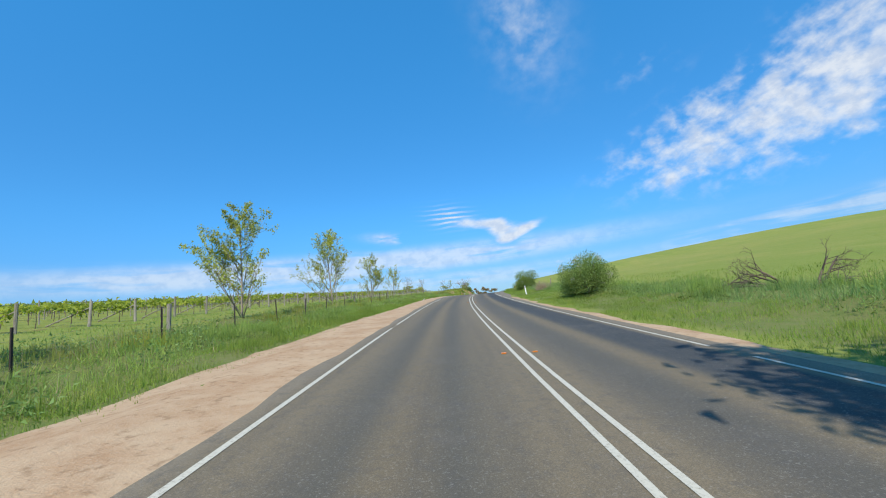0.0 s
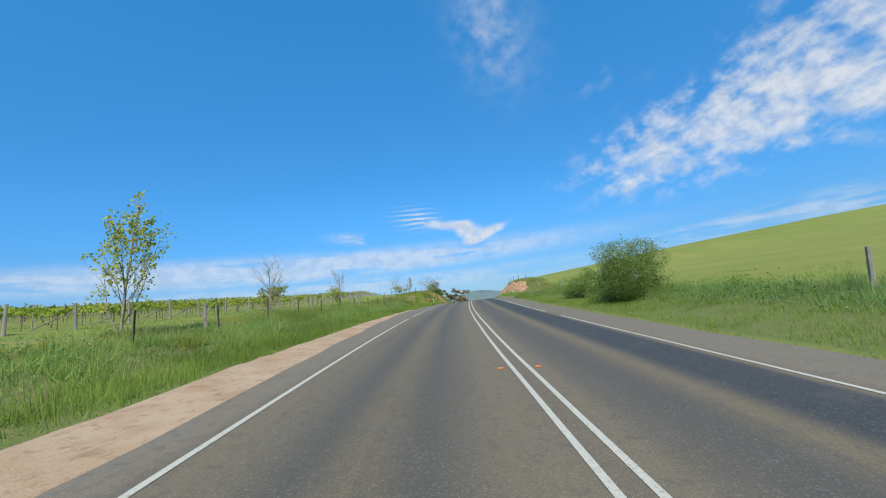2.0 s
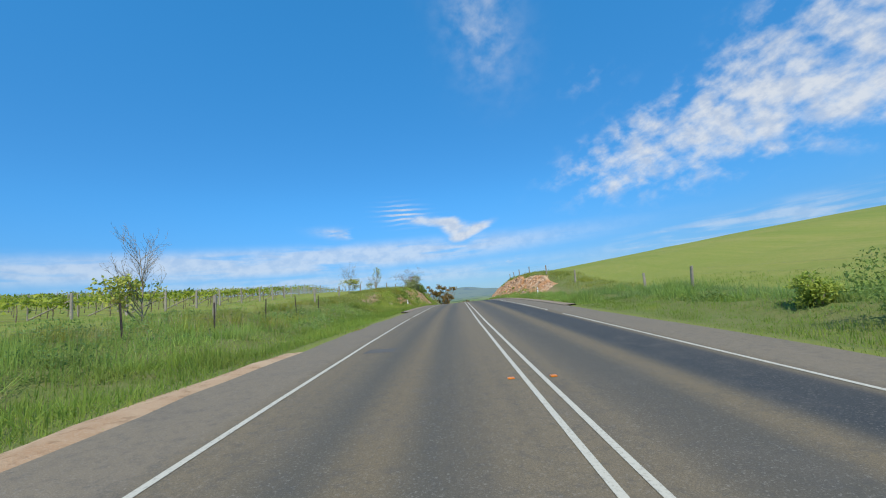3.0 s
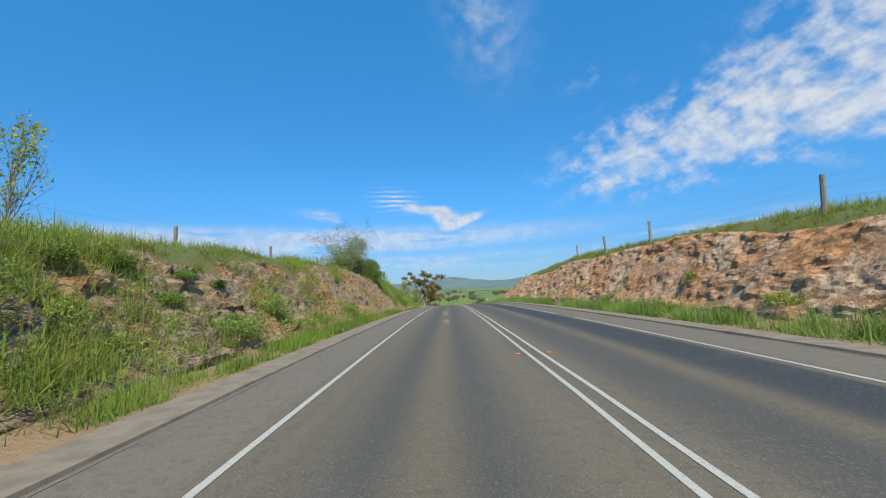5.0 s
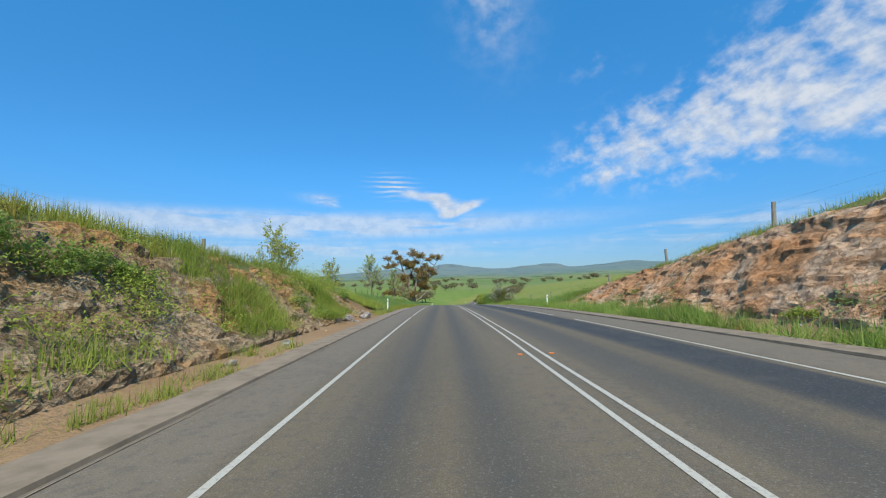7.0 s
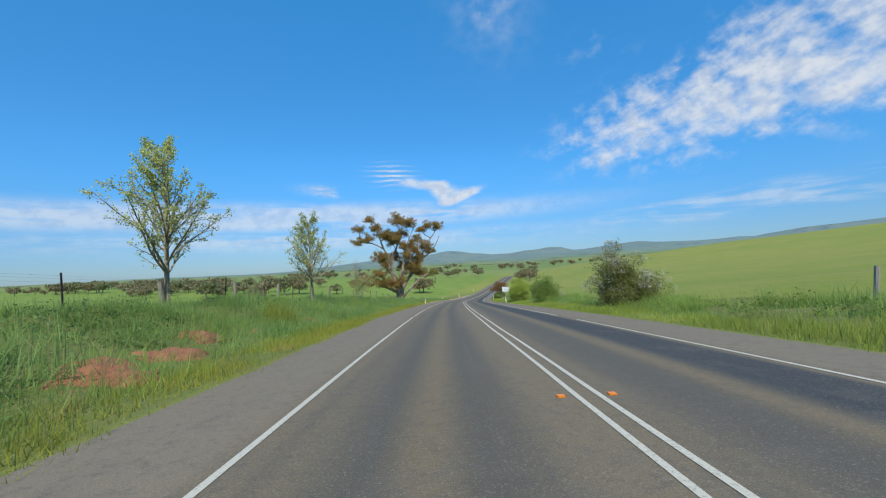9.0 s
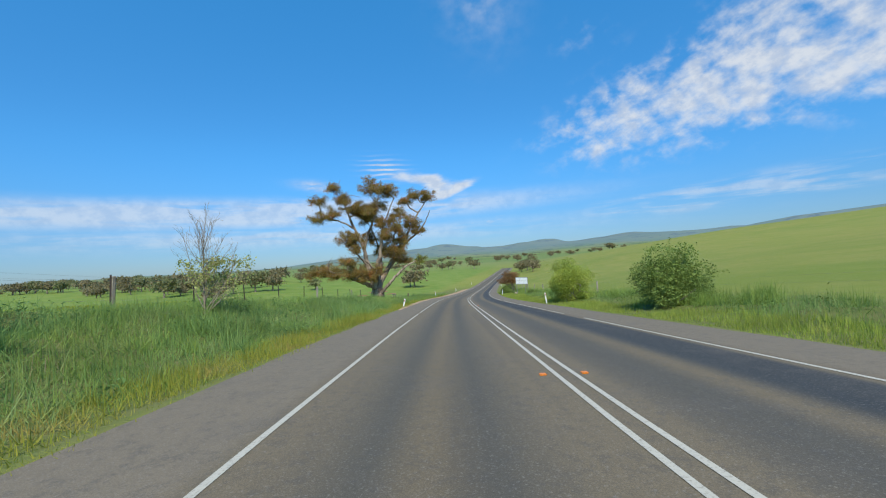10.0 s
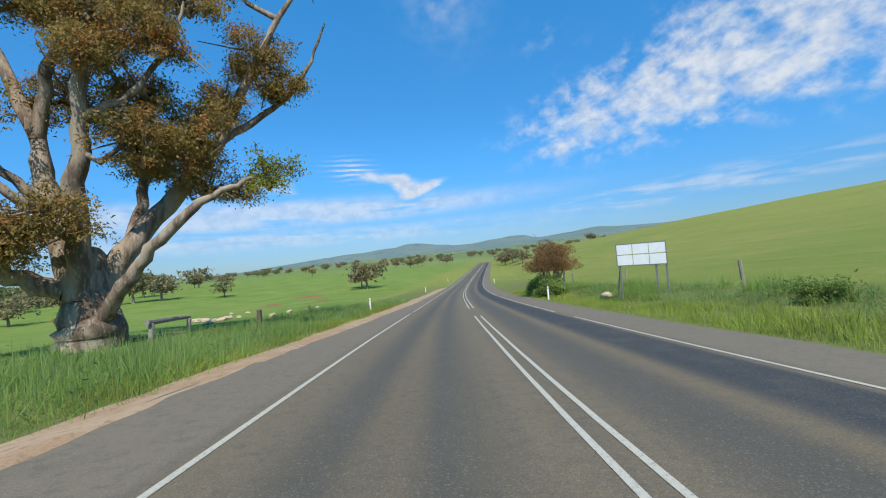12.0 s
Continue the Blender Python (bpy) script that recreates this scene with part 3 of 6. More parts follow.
LEAF_SAGE = mat_leaf("sage_leaf", (0.29, 0.33, 0.13), (0.38, 0.41, 0.18), (0.23, 0.27, 0.09), trans=0.38)
LEAF_OLIVE = mat_leaf("olive_leaf", (0.19, 0.205, 0.062), (0.27, 0.27, 0.090), (0.13, 0.145, 0.045), trans=0.38)
GRASS_LONG = mat_leaf("long_grass", (0.33, 0.43, 0.095), (0.24, 0.345, 0.07), (0.40, 0.44, 0.14), trans=0.45)
GRASS_LUSH = mat_leaf("lush_weeds", (0.17, 0.28, 0.078), (0.26, 0.37, 0.105), (0.34, 0.40, 0.15), trans=0.42)
GRASS_SHORT = mat_leaf("short_grass", (0.27, 0.35, 0.058), (0.20, 0.29, 0.048), (0.34, 0.37, 0.080), trans=0.42)
GRASS_OLIVE = mat_leaf("olive_grass", (0.36, 0.38, 0.085), (0.27, 0.31, 0.065), (0.42, 0.37, 0.12), trans=0.4)
WEED_DEEP = mat_leaf("deep_green_weed", (0.13, 0.225, 0.065), (0.18, 0.28, 0.080), (0.15, 0.24, 0.085), trans=0.4)
GRASS_GOLD = mat_leaf("yellowing_grass", (0.36, 0.33, 0.055), (0.27, 0.31, 0.045), (0.40, 0.31, 0.09), trans=0.4)
GRASS_BANK = mat_leaf("bank_grass_blade", (0.36, 0.42, 0.075), (0.28, 0.35, 0.06), (0.42, 0.42, 0.10), trans=0.42)
GRASS_DRY = mat_leaf("dry_straw", (0.42, 0.33, 0.20), (0.30, 0.22, 0.13), (0.36, 0.24, 0.16), trans=0.2)
BARK_TWIG = mat_bark("grey_twig_bark", (0.31, 0.255, 0.185), (0.22, 0.178, 0.13), (0.38, 0.33, 0.255), 5.0, 0.3)
BARK_GUM = mat_bark("gum_bark", (0.34, 0.265, 0.195), (0.135, 0.095, 0.068), (0.44, 0.365, 0.285), 1.5, 0.9)
BARK_BROWN = mat_bark("brown_twig_bark", (0.27, 0.185, 0.135), (0.19, 0.13, 0.095), (0.33, 0.24, 0.18), 4.0, 0.3)
BARK_DEAD = mat_bark("dead_wood", (0.16, 0.115, 0.085), (0.09, 0.065, 0.05), (0.24, 0.20, 0.165), 4.0, 0.4)
POST_WOOD = mat_bark("weathered_post", (0.31, 0.27, 0.21), (0.20, 0.17, 0.13), (0.40, 0.36, 0.30), 4.0, 0.4)
POST_STEEL = mat_plain("rusty_steel", (0.045, 0.040, 0.038), (0.09, 0.06, 0.045), 0.7, 12.0, 0.4)
WIRE = mat_plain("fence_wire", (0.25, 0.24, 0.23), (0.16, 0.15, 0.145), 0.5, 20.0, 0.7)
WHITE = mat_plain("white_plastic", (0.80, 0.80, 0.78), (0.66, 0.65, 0.62), 0.5, 9.0)
RED_REFLECT = mat_plain("red_reflector", (0.45, 0.03, 0.02), (0.30, 0.02, 0.02), 0.25, 30.0)
GREY_REFLECT = mat_plain("grey_reflector", (0.55, 0.56, 0.58), (0.40, 0.41, 0.43), 0.25, 30.0)
AMBER = mat_plain("amber_reflector", (0.72, 0.21, 0.004), (0.55, 0.14, 0.004), 0.3, 40.0)
PANEL = mat_plain("white_panel", (0.82, 0.82, 0.80), (0.74, 0.74, 0.72), 0.45, 3.0)
GALV = mat_plain("galvanised_steel", (0.30, 0.29, 0.27), (0.22, 0.21, 0.20), 0.5, 10.0, 0.5)
CONCRETE = mat_plain("old_concrete", (0.27, 0.205, 0.135), (0.19, 0.145, 0.095), 0.9, 3.0, 0.0, 0.4, 0.02)
BLUE = mat_plain("blue_plastic", (0.02, 0.22, 0.60), (0.015, 0.17, 0.48), 0.4, 9.0)
ROCK_GREY = mat_rock("grey_brown_rock", (0.340, 0.232, 0.125), (0.375, 0.275, 0.165), (0.440, 0.235, 0.088), (0.205, 0.132, 0.064))
ROCK_RED = mat_rock("red_rock", (0.60, 0.335, 0.175), (0.65, 0.435, 0.270), (0.58, 0.285, 0.125), (0.37, 0.205, 0.105))
FIELD_STONE = mat_plain("pale_field_stone", (0.52, 0.40, 0.28), (0.40, 0.27, 0.17), 0.9, 2.5, 0.0, 0.5, 0.05)
ROCK_PALE = mat_rock("pale_rock", (0.42, 0.38, 0.33), (0.33, 0.29, 0.25), (0.40, 0.31, 0.23), (0.20, 0.17, 0.14))


# ---- builders ----
def thing(name, at, label, category, group="", turn=0.0, scale=1.0):
    ob = new(name)
    ob.empty_display_size = 0.2
    ob.matrix_world = Matrix.LocRotScale(at, Euler((0, 0, turn)), (scale,) * 3)
    return tagged(ob, label, category, group)


def part(name, bm, mat, parent, label="", smooth=False):
    me = bpy.data.meshes.new(name)
    bm.to_mesh(me)
    bm.free()
    for f in me.polygons:
        f.use_smooth = smooth
    me.materials.append(mat)
    ob = new(name, me)
    ob.parent = parent
    return tagged(ob, label)


def box(bm, size, at=(0, 0, 0), bevel=0.0, turn=None):
    m = Matrix.Translation(at) @ (turn or Matrix()) @ Matrix.Diagonal((*size, 1))
    got = bmesh.ops.create_cube(bm, size=1.0, matrix=m)
    if bevel:
        edges = list({e for v in got["verts"] for e in v.link_edges})
        bmesh.ops.bevel(bm, geom=edges, offset=bevel, segments=2, affect="EDGES")


def pole(bm, a, b, r0, r1, sides=8, rough=0.0):
    """A round, slightly uneven pole from a to b."""
    a, b = Vector(a), Vector(b)
    turn = (b - a).to_track_quat("Z", "Y").to_matrix().to_4x4()
    got = bmesh.ops.create_cone(bm, cap_ends=True, segments=sides, radius1=r0, radius2=r1, depth=(b - a).length,
                                matrix=Matrix.Translation((a + b) / 2) @ turn)
    if rough:
        for v in got["verts"]:
            v.co += Vector((random.uniform(-1, 1), random.uniform(-1, 1), random.uniform(-1, 1))) * rough


def tubes(lines, sides=5):
    """Tapered tubes along polylines [(points (n, 3), radii (n))]; verts and quads."""
    vs, fs, base = [], [], 0
    ang = np.linspace(0, 2 * np.pi, sides, endpoint=False)
    for pts, rad in lines:
        pts, rad = np.asarray(pts, float), np.asarray(rad, float)
        n = len(pts)
        t = np.gradient(pts, axis=0)
        t /= np.linalg.norm(t, axis=1)[:, None] + 1e-9
        ref = np.eye(3)[np.abs(t).max(axis=0).argmin()][None]  # the axis that this line keeps clearest of
        a = np.cross(t, ref)
        a /= np.linalg.norm(a, axis=1)[:, None] + 1e-9
        b = np.cross(t, a)
        ring = pts[:, None] + rad[:, None, None] * (np.cos(ang)[None, :, None] * a[:, None] + np.sin(ang)[None, :, None] * b[:, None])
        vs.append(ring.reshape(-1, 3))
        i, j = np.meshgrid(np.arange(n - 1), np.arange(sides), indexing="ij")
        k = base + i * sides + j
        k2 = base + i * sides + (j + 1) % sides
        fs.append(np.stack([k, k2, k2 + sides, k + sides], -1).reshape(-1, 4))
        base += n * sides
    return np.concatenate(vs), np.concatenate(fs)


def cards(rng, at, size, lengthen=1.6, droop=0.0, flat=0.0, full=False):
    """Leaves: one pointed leaf at each place, turned at random; a full leaf has four corners, a small one three. at (n, 3), size (n)."""
    n = len(at)
    d = rng.normal(size=(n, 3))
    d[:, 2] = d[:, 2] * (1 - flat) - droop
    d /= np.linalg.norm(d, axis=1)[:, None]
    e = rng.normal(size=(n, 3))
    e[:, 2] *= 1 - flat
    e -= (e * d).sum(1)[:, None] * d
    e /= np.linalg.norm(e, axis=1)[:, None]
    size = np.asarray(size)[:, None]
    a = at
    if not full:
        v = np.stack([a, a + d * size * lengthen * 1.1 + e * size * 0.25, a + d * size * lengthen * 0.45 - e * size * 0.7], 1)
        return v.reshape(-1, 3), np.arange(3 * n).reshape(-1, 3)
    v = np.stack([a, a + d * size * lengthen * 0.45 + e * size * 0.5, a + d * size * lengthen, a + d * size * lengthen * 0.45 - e * size * 0.5], 1)
    return v.reshape(-1, 3), np.arange(4 * n).reshape(-1, 4)


def grow(rng, start, way, length, radius, level, spec, lines, tips):
    """A limb with its side limbs. spec: for each level (count, from, angle, ratio, lift)."""
    n = 7 if level == 0 else 5 if level == 1 else 4 if level == 2 else 3
    pts, d = [np.array(start, float)], np.array(way, float)
    for _ in range(n - 1):
        d = d + rng.normal(size=3) * (0.02 + 0.07 * level)
        d[2] += spec["lift"][min(level, len(spec["lift"]) - 1)] / n
        d /= np.linalg.norm(d)
        pts.append(pts[-1] + d * length / (n - 1))
    pts = np.array(pts)
    taper = np.linspace(1, 0.28 if level else 0.22, n)
    lines.append((pts, radius * taper))
    if level >= spec["levels"]:
        tips.append(pts[1:])
        return
    count = spec["count"][level]
    lo = spec["from"][level]
    for k in range(count):
        f = lo + (1 - lo) * (k + rng.uniform(0.1, 0.9)) / count
        q = f * (n - 1)
        i = min(int(q), n - 2)
        at = pts[i] + (pts[i + 1] - pts[i]) * (q - i)
        t = pts[i + 1] - pts[i]
        t /= np.linalg.norm(t)
        side = rng.normal(size=3)
        side -= side @ t * t
        side /= np.linalg.norm(side)
        ang = math.radians(spec["angle"][level]) * rng.uniform(0.75, 1.25)
        w = t * math.cos(ang) + side * math.sin(ang)
        ln = length * spec["ratio"][level] * rng.uniform(0.7, 1.15) * (1.15 - spec["shape"] * f)
        grow(rng, at, w, ln, max(0.006, radius * (1 - 0.75 * f) * 0.55), level + 1, spec, lines, tips)


SPRING = {"levels": 3, "count": (26, 6, 4), "from": (0.02, 0.12, 0.1), "angle": (44, 32, 34), "ratio": (0.66, 0.48, 0.45),
          "lift": (0.02, 0.55, 0.35, 0.2), "shape": 0.62}


def young_tree(seed, height, leaves, leaf, spec=SPRING, low=0.0, high=1.0, size=0.11, clear=0.0, radius=None):
    """A slender roadside tree in early leaf: trunk mesh and crown mesh for a tree of that height. Leaves sit between low and high."""
    rng = np.random.default_rng(seed)
    lines, tips = [], []
    radius = radius or height * 0.013
    if clear:
        lines.append((np.array([(0, 0, -0.2), (0.02, 0, clear * 0.5), (0, 0.01, clear)]), np.array([radius * 1.35, radius * 1.1, radius])))
    grow(rng, (0, 0, clear - (0.0 if clear else 0.2)), (0.02, 0.01, 1), height * 0.9 - clear, radius, 0, spec, lines, tips)
    v, f = tubes(lines, 3)
    top = v[:, 2].max()
    v = v * (height / top)
    at = np.concatenate(tips) * (height / top)
    at = at[(at[:, 2] > low * height) & (at[:, 2] < high * height)]
    pick = rng.integers(0, len(at), leaves)
    cluster = rng.random(len(at)) ** 1.1
    keep = rng.random(leaves) < cluster[pick]
    at = at[pick][keep] + rng.normal(size=(keep.sum(), 3)) * 0.07
    lv, lf = cards(rng, at, rng.uniform(0.6, 1.3, len(at)) * size, 1.2, full=True)
    return (v, f), (lv, lf), leaf


def plant(name, at, meshes, label, category, group, turn=0.0, scale=1.0, bark=None):
    (v, f), (lv, lf), leaf = meshes
    t = thing(name, at, label, category, group, turn, scale)
    mesh_object("trunk", v, f, bark or BARK_TWIG, parent=t)
    if len(lv):
        mesh_object("crown", lv, lf, leaf, smooth=False, parent=t)
    return t


def set_down(s, u, lift=-0.05):
    return ground_point(s, u, lift)


def bush(name, seed, at, half, leaves, size, leaf, label, category="bush", group="roadside bushes", flowers=0, stems=14, turn=0.0, fsize=0.07, lumps=26, flat=0.25, clear=0.0):
    """A broad shrub: stems from the ground, leafy lumps over a dome, gaps between them."""
    rng = np.random.default_rng(seed)
    hx, hy, hz = half
    k = rng.normal(size=(lumps, 3))
    k[:, 2] = np.abs(k[:, 2]) * 0.9 + 0.05
    k /= np.linalg.norm(k, axis=1)[:, None]
    k *= rng.uniform(0.35, 0.88, (lumps, 1))
    wave = 1 + 0.16 * np.sin(np.arctan2(k[:, 1], k[:, 0]) * 2 + seed) + 0.10 * np.sin(np.arctan2(k[:, 1], k[:, 0]) * 5 + seed * 2)
    cen = k * wave[:, None] * np.array([hx, hy, hz]) + np.array([0, 0, hz * 0.06])
    rad = (0.19 + 0.28 * rng.random(lumps) ** 1.3) * min(hx, hy, hz) * 1.15
    w = rad ** 2 / (rad ** 2).sum()
    which = rng.choice(lumps, leaves, p=w)
    d = rng.normal(size=(leaves, 3))
    d /= np.linalg.norm(d, axis=1)[:, None]
    d[:, 2] *= 0.8
    r = rad[which] * rng.uniform(0.45, 1.12, leaves) ** 0.6
    p = cen[which] + d * r[:, None]
    core = rng.normal(size=(leaves // 5, 3))
    core *= (rng.random(len(core)) ** 0.4 / np.linalg.norm(core, axis=1))[:, None] * 0.72
    p = np.concatenate([p, core * np.array([hx, hy, hz]) + np.array([0, 0, 0.1 * hz])])
    p = p[p[:, 2] > 0.03]
    p[:, 2] = clear * hz + (1 - clear) * p[:, 2]
    cen[:, 2] = clear * hz + (1 - clear) * cen[:, 2]
    t = thing(name, at, label, category, group, turn)
    lines = []
    for c in cen[rng.choice(lumps, min(stems, lumps), replace=False)]:
        a = np.array([rng.normal() * hx * 0.15, rng.normal() * hy * 0.15, -0.1])
        m = (a + c) / 2 + rng.normal(size=3) * 0.08 * hz + np.array([0, 0, 0.12 * hz])
        lines.append((np.array([a, m, c]), np.array([0.05, 0.032, 0.012]) * (hz / 2.0) ** 0.5))
    sv, sf = tubes(lines, 5)
    tagged(mesh_object("stem_growth", sv, sf, BARK_TWIG, parent=t), kind="stuff")
    # long sprays that stick out of the outline
    tip = rng.choice(len(p), max(8, leaves // 200))
    extra = []
    for q in p[tip]:
        o = q / np.array([hx, hy, hz])
        o /= np.linalg.norm(o) + 1e-6
        o[2] = abs(o[2]) * 0.8
        extra.append(q + o * np.linspace(0, rng.uniform(0.08, 0.34) * hz, 16)[:, None] - np.array([0, 0, 0.10 * hz]) * (np.linspace(0, 1, 16) ** 2)[:, None] + rng.normal(size=(16, 3)) * 0.025)
    p = np.concatenate([p] + extra)
    lv, lf = cards(rng, p, rng.uniform(0.6, 1.35, len(p)) * size, 1.5, 0.15, flat)
    mesh_object("foliage", lv, lf, leaf, smooth=False, parent=t)
    if flowers:
        # blossom in sprays on the sunny upper growth
        heads = p[rng.choice(len(p), max(3, flowers // 6))]
        heads = heads[(heads[:, 2] > 0.30 * hz) & (np.linalg.norm(heads / np.array([hx, hy, hz]), axis=1) > 0.80)]
        rng.shuffle(heads)
        q = np.repeat(heads, 30, 0)
        q = (q * 1.05 + rng.normal(size=q.shape) * np.array([0.10, 0.10, 0.12]))[:flowers]
        fv, ff = cards(rng, q, rng.uniform(0.7, 1.4, len(q)) * fsize, 1.0)
        tagged(mesh_object("blossom", fv, ff, FLOWER, smooth=False, parent=t), "small white flowers", kind="stuff")
    return t


# ---- rock faces of the cutting ----
def rock_face(name, side, s0, s1, lo, hi, mat, label, seed, rough=0.42, cover=None):
    """A broken rock face over the cutting's slope between parts lo and hi of it (0 toe, 1 top)."""
    s = np.arange(s0, s1, 0.16)
    k = np.linspace(0, 1, 38)
    gs, gk = np.meshgrid(s, k, indexing="ij")
    wav = 0.10 * value_noise(gs / 6.0, gs * 0, seed + 3)
    kk = np.clip(lo + (hi - lo) * gk + wav * (gk > 0.5), 0, 1.05)
    bl, br, wl, wr = bank_shape(gs.ravel())
    toe, width = (6.6, wl) if side < 0 else (6.9, wr)
    u = side * (toe + width * kk.ravel() * 0.93)
    z = ground_z(gs.ravel(), u)
    fade = (sstep(gs, s0, s0 + 5) * (1 - sstep(gs, s1 - 5, s1)) * sstep(gk, 0, 0.1) * (1 - sstep(gk, 0.88, 1.0))).ravel()
    a, b = gs.ravel(), gk.ravel() * 4
    blocks = np.floor(4 * (fractal(a / 2.2, b * 1.3, seed, 3) * 0.5 + 0.5)) / 4
    push = rough * (0.50 * blocks + 0.55 * np.abs(fractal(a / 0.8, b * 1.9, seed + 9, 4)) + 0.30 * fractal(a * 1.7, b * 2.6, seed + 21, 3) - 0.10)
    out = (push * fade - 0.08 * (1 - fade)) + 0.06 * fade
    if cover:  # soil and growth bury the rock higher up the bank
        hide = sstep(1.5 * gk.ravel() - 0.80 + 0.42 * fractal(a / 3.2, b * 0.9, seed + 40, 3) + np.interp(a, *np.array(cover).T), 0, 0.3)
        out = out * (1 - hide) - 0.25 * hide
    u = u - side * out * 0.85
    z = z + out * 0.45
    line, right, _ = road_at(a)
    pts = np.stack([line[:, 0] + right[:, 0] * u, line[:, 1] + right[:, 1] * u, z], -1)
    f = grid_faces(len(s), len(k))
    ob = mesh_object(name, pts, f[:, ::-1] if side > 0 else f, mat, smooth=False)
    return tagged(ob, label, "rock face", kind="structure")


rock_face("rock_face_left", -1, 112, 206, 0.02, 0.92, ROCK_GREY, "broken grey-brown rock face of the road cutting", 61, 0.32,
          cover=[(112, -0.40), (149, -0.35), (154, -0.45), (158, -0.65), (164, -0.6), (169, -0.4), (190, -0.45), (206, -0.2)])
rock_face("rock_face_right", 1, 116, 208, 0.14, 0.88, ROCK_RED, "broken red and orange rock face of the road cutting", 77, 0.30)


# ---- grass ----
def blades(rng, s, u, height, width, lean=0.35, per=5, spread=0.10, lift=0.0):
    """Pointed blades of grass at places (s, u): verts and triangles, bent where they lean."""
    n = len(s)
    line, right, _ = road_at(s)
    base = np.stack([line[:, 0] + right[:, 0] * u, line[:, 1] + right[:, 1] * u, ground_z(s, u) - 0.03 + lift], -1)
    base = np.repeat(base, per, 0)
    h = np.repeat(height, per) * rng.uniform(0.35, 1.2, n * per)
    base[:, :2] += rng.normal(size=(n * per, 2)) * spread
    a = rng.uniform(0, 2 * np.pi, n * per)
    w = width * rng.uniform(0.5, 1.5, n * per)
    side = np.stack([np.cos(a), np.sin(a), 0 * a], -1) * w[:, None] / 2
    b = rng.uniform(0, 2 * np.pi, n * per)
    tilt = rng.uniform(0, 1, n * per) ** 1.5 * lean * 2.2
    out = np.stack([np.cos(b) * tilt, np.sin(b) * tilt, -0.35 * tilt], -1) * h[:, None]
    up = np.array([[0, 0, 1.0]]) * h[:, None]
    v = np.stack([base - side, base + side, base + up + out], 1)
    return v.reshape(-1, 3), np.arange(3 * n * per).reshape(-1, 3)


def sward(name, seed, s0, s1, u0, u1, density, height, width, mat, label, clump=2.5, keep=0.35, per=5, lean=0.35, spread=0.1, lift=0.0):
    """Uneven grass over a strip; u0 and u1 may be lists of (s, u)."""
    rng = np.random.default_rng(seed)
    area = (s1 - s0) * 10.0
    n = int(area * density)
    s = rng.uniform(s0, s1, n)
    lo = np.interp(s, *np.array(u0).T) if isinstance(u0, list) else np.full(n, float(u0))
    hi = np.interp(s, *np.array(u1).T) if isinstance(u1, list) else np.full(n, float(u1))
    u = lo + rng.random(n) * (np.sign(hi - lo) * 10.0)
    ok = np.abs(u - lo) < np.abs(hi - lo)
    k = fractal(s / clump, u / clump, seed, 3)
    ok &= k > rng.uniform(-1.6, 0.9, n) * (1 - keep) - keep
    s, u, k = s[ok], u[ok], k[ok]
    end = np.minimum(np.clip(np.abs(u - lo[ok]) / 0.8, 0.35, 1), 1)
    hgt = height * (1 + 0.45 * k) * end
    v, f = blades(rng, s, u, np.clip(hgt, 0.04, None), width, lean, per, spread, lift)
    return tagged(mesh_object(name, v, f, mat, smooth=False), label, "grass", kind="stuff")


def weeds(name, seed, s0, s1, u0, u1, count, radius, leaves, size, mat, label, lift=0.0, flat=0.3):
    """Low leafy weeds in uneven drifts over a strip."""
    rng = np.random.default_rng(seed)
    s, u = rng.uniform(s0, s1, count * 3), rng.uniform(min(u0, u1), max(u0, u1), count * 3)
    ok = np.argsort(-fractal(s / 4.0, u / 2.5, seed, 2) - rng.random(len(s)) * 0.5)[:count]
    s, u = s[ok], u[ok]
    line, right, _ = road_at(s)
    c = np.stack([line[:, 0] + right[:, 0] * u, line[:, 1] + right[:, 1] * u, ground_z(s, u) + lift], -1)
    r = radius * rng.uniform(0.45, 1.35, count)
    c, r = np.repeat(c, leaves, 0), np.repeat(r, leaves)
    d = rng.normal(size=(len(c), 3)) * np.array([0.55, 0.55, 0.5])
    d[:, 2] = np.abs(d[:, 2]) * np.exp(-0.6 * (d[:, 0] ** 2 + d[:, 1] ** 2))
    lv, lf = cards(rng, c + d * r[:, None], rng.uniform(0.5, 1.4, len(c)) * size, 2.0, -0.25, flat)
    return tagged(mesh_object(name, lv, lf, mat, smooth=False), label, "weeds", kind="stuff")


def tufts(name, seed, s0, s1, u0, u1, count, radius, per, height, width, mat, label, lift=0.0, lean=0.6, drift=3.0, pool=4):
    """Arching tussocks in uneven drifts over a strip, bare ground between them."""
    rng = np.random.default_rng(seed)
    s, u = rng.uniform(s0, s1, int(count * pool)), rng.uniform(min(u0, u1), max(u0, u1), int(count * pool))
    ok = np.argsort(-fractal(s / drift, u / (0.5 * drift), seed, 3) - rng.random(len(s)) * 0.7)[:count]
    s, u = s[ok], u[ok]
    r = radius * rng.uniform(0.5, 1.4, count)
    big = np.repeat(r, per)
    ss, uu = np.repeat(s, per) + rng.normal(size=count * per) * big * 0.55, np.repeat(u, per) + rng.normal(size=count * per) * big * 0.4
    h = height * np.repeat(rng.uniform(0.55, 1.3, count), per)
    v, f = blades(rng, ss, uu, h, width, lean, 1, 0.02, lift)
    return tagged(mesh_object(name, v, f, mat, smooth=False), label, "grass", kind="stuff")


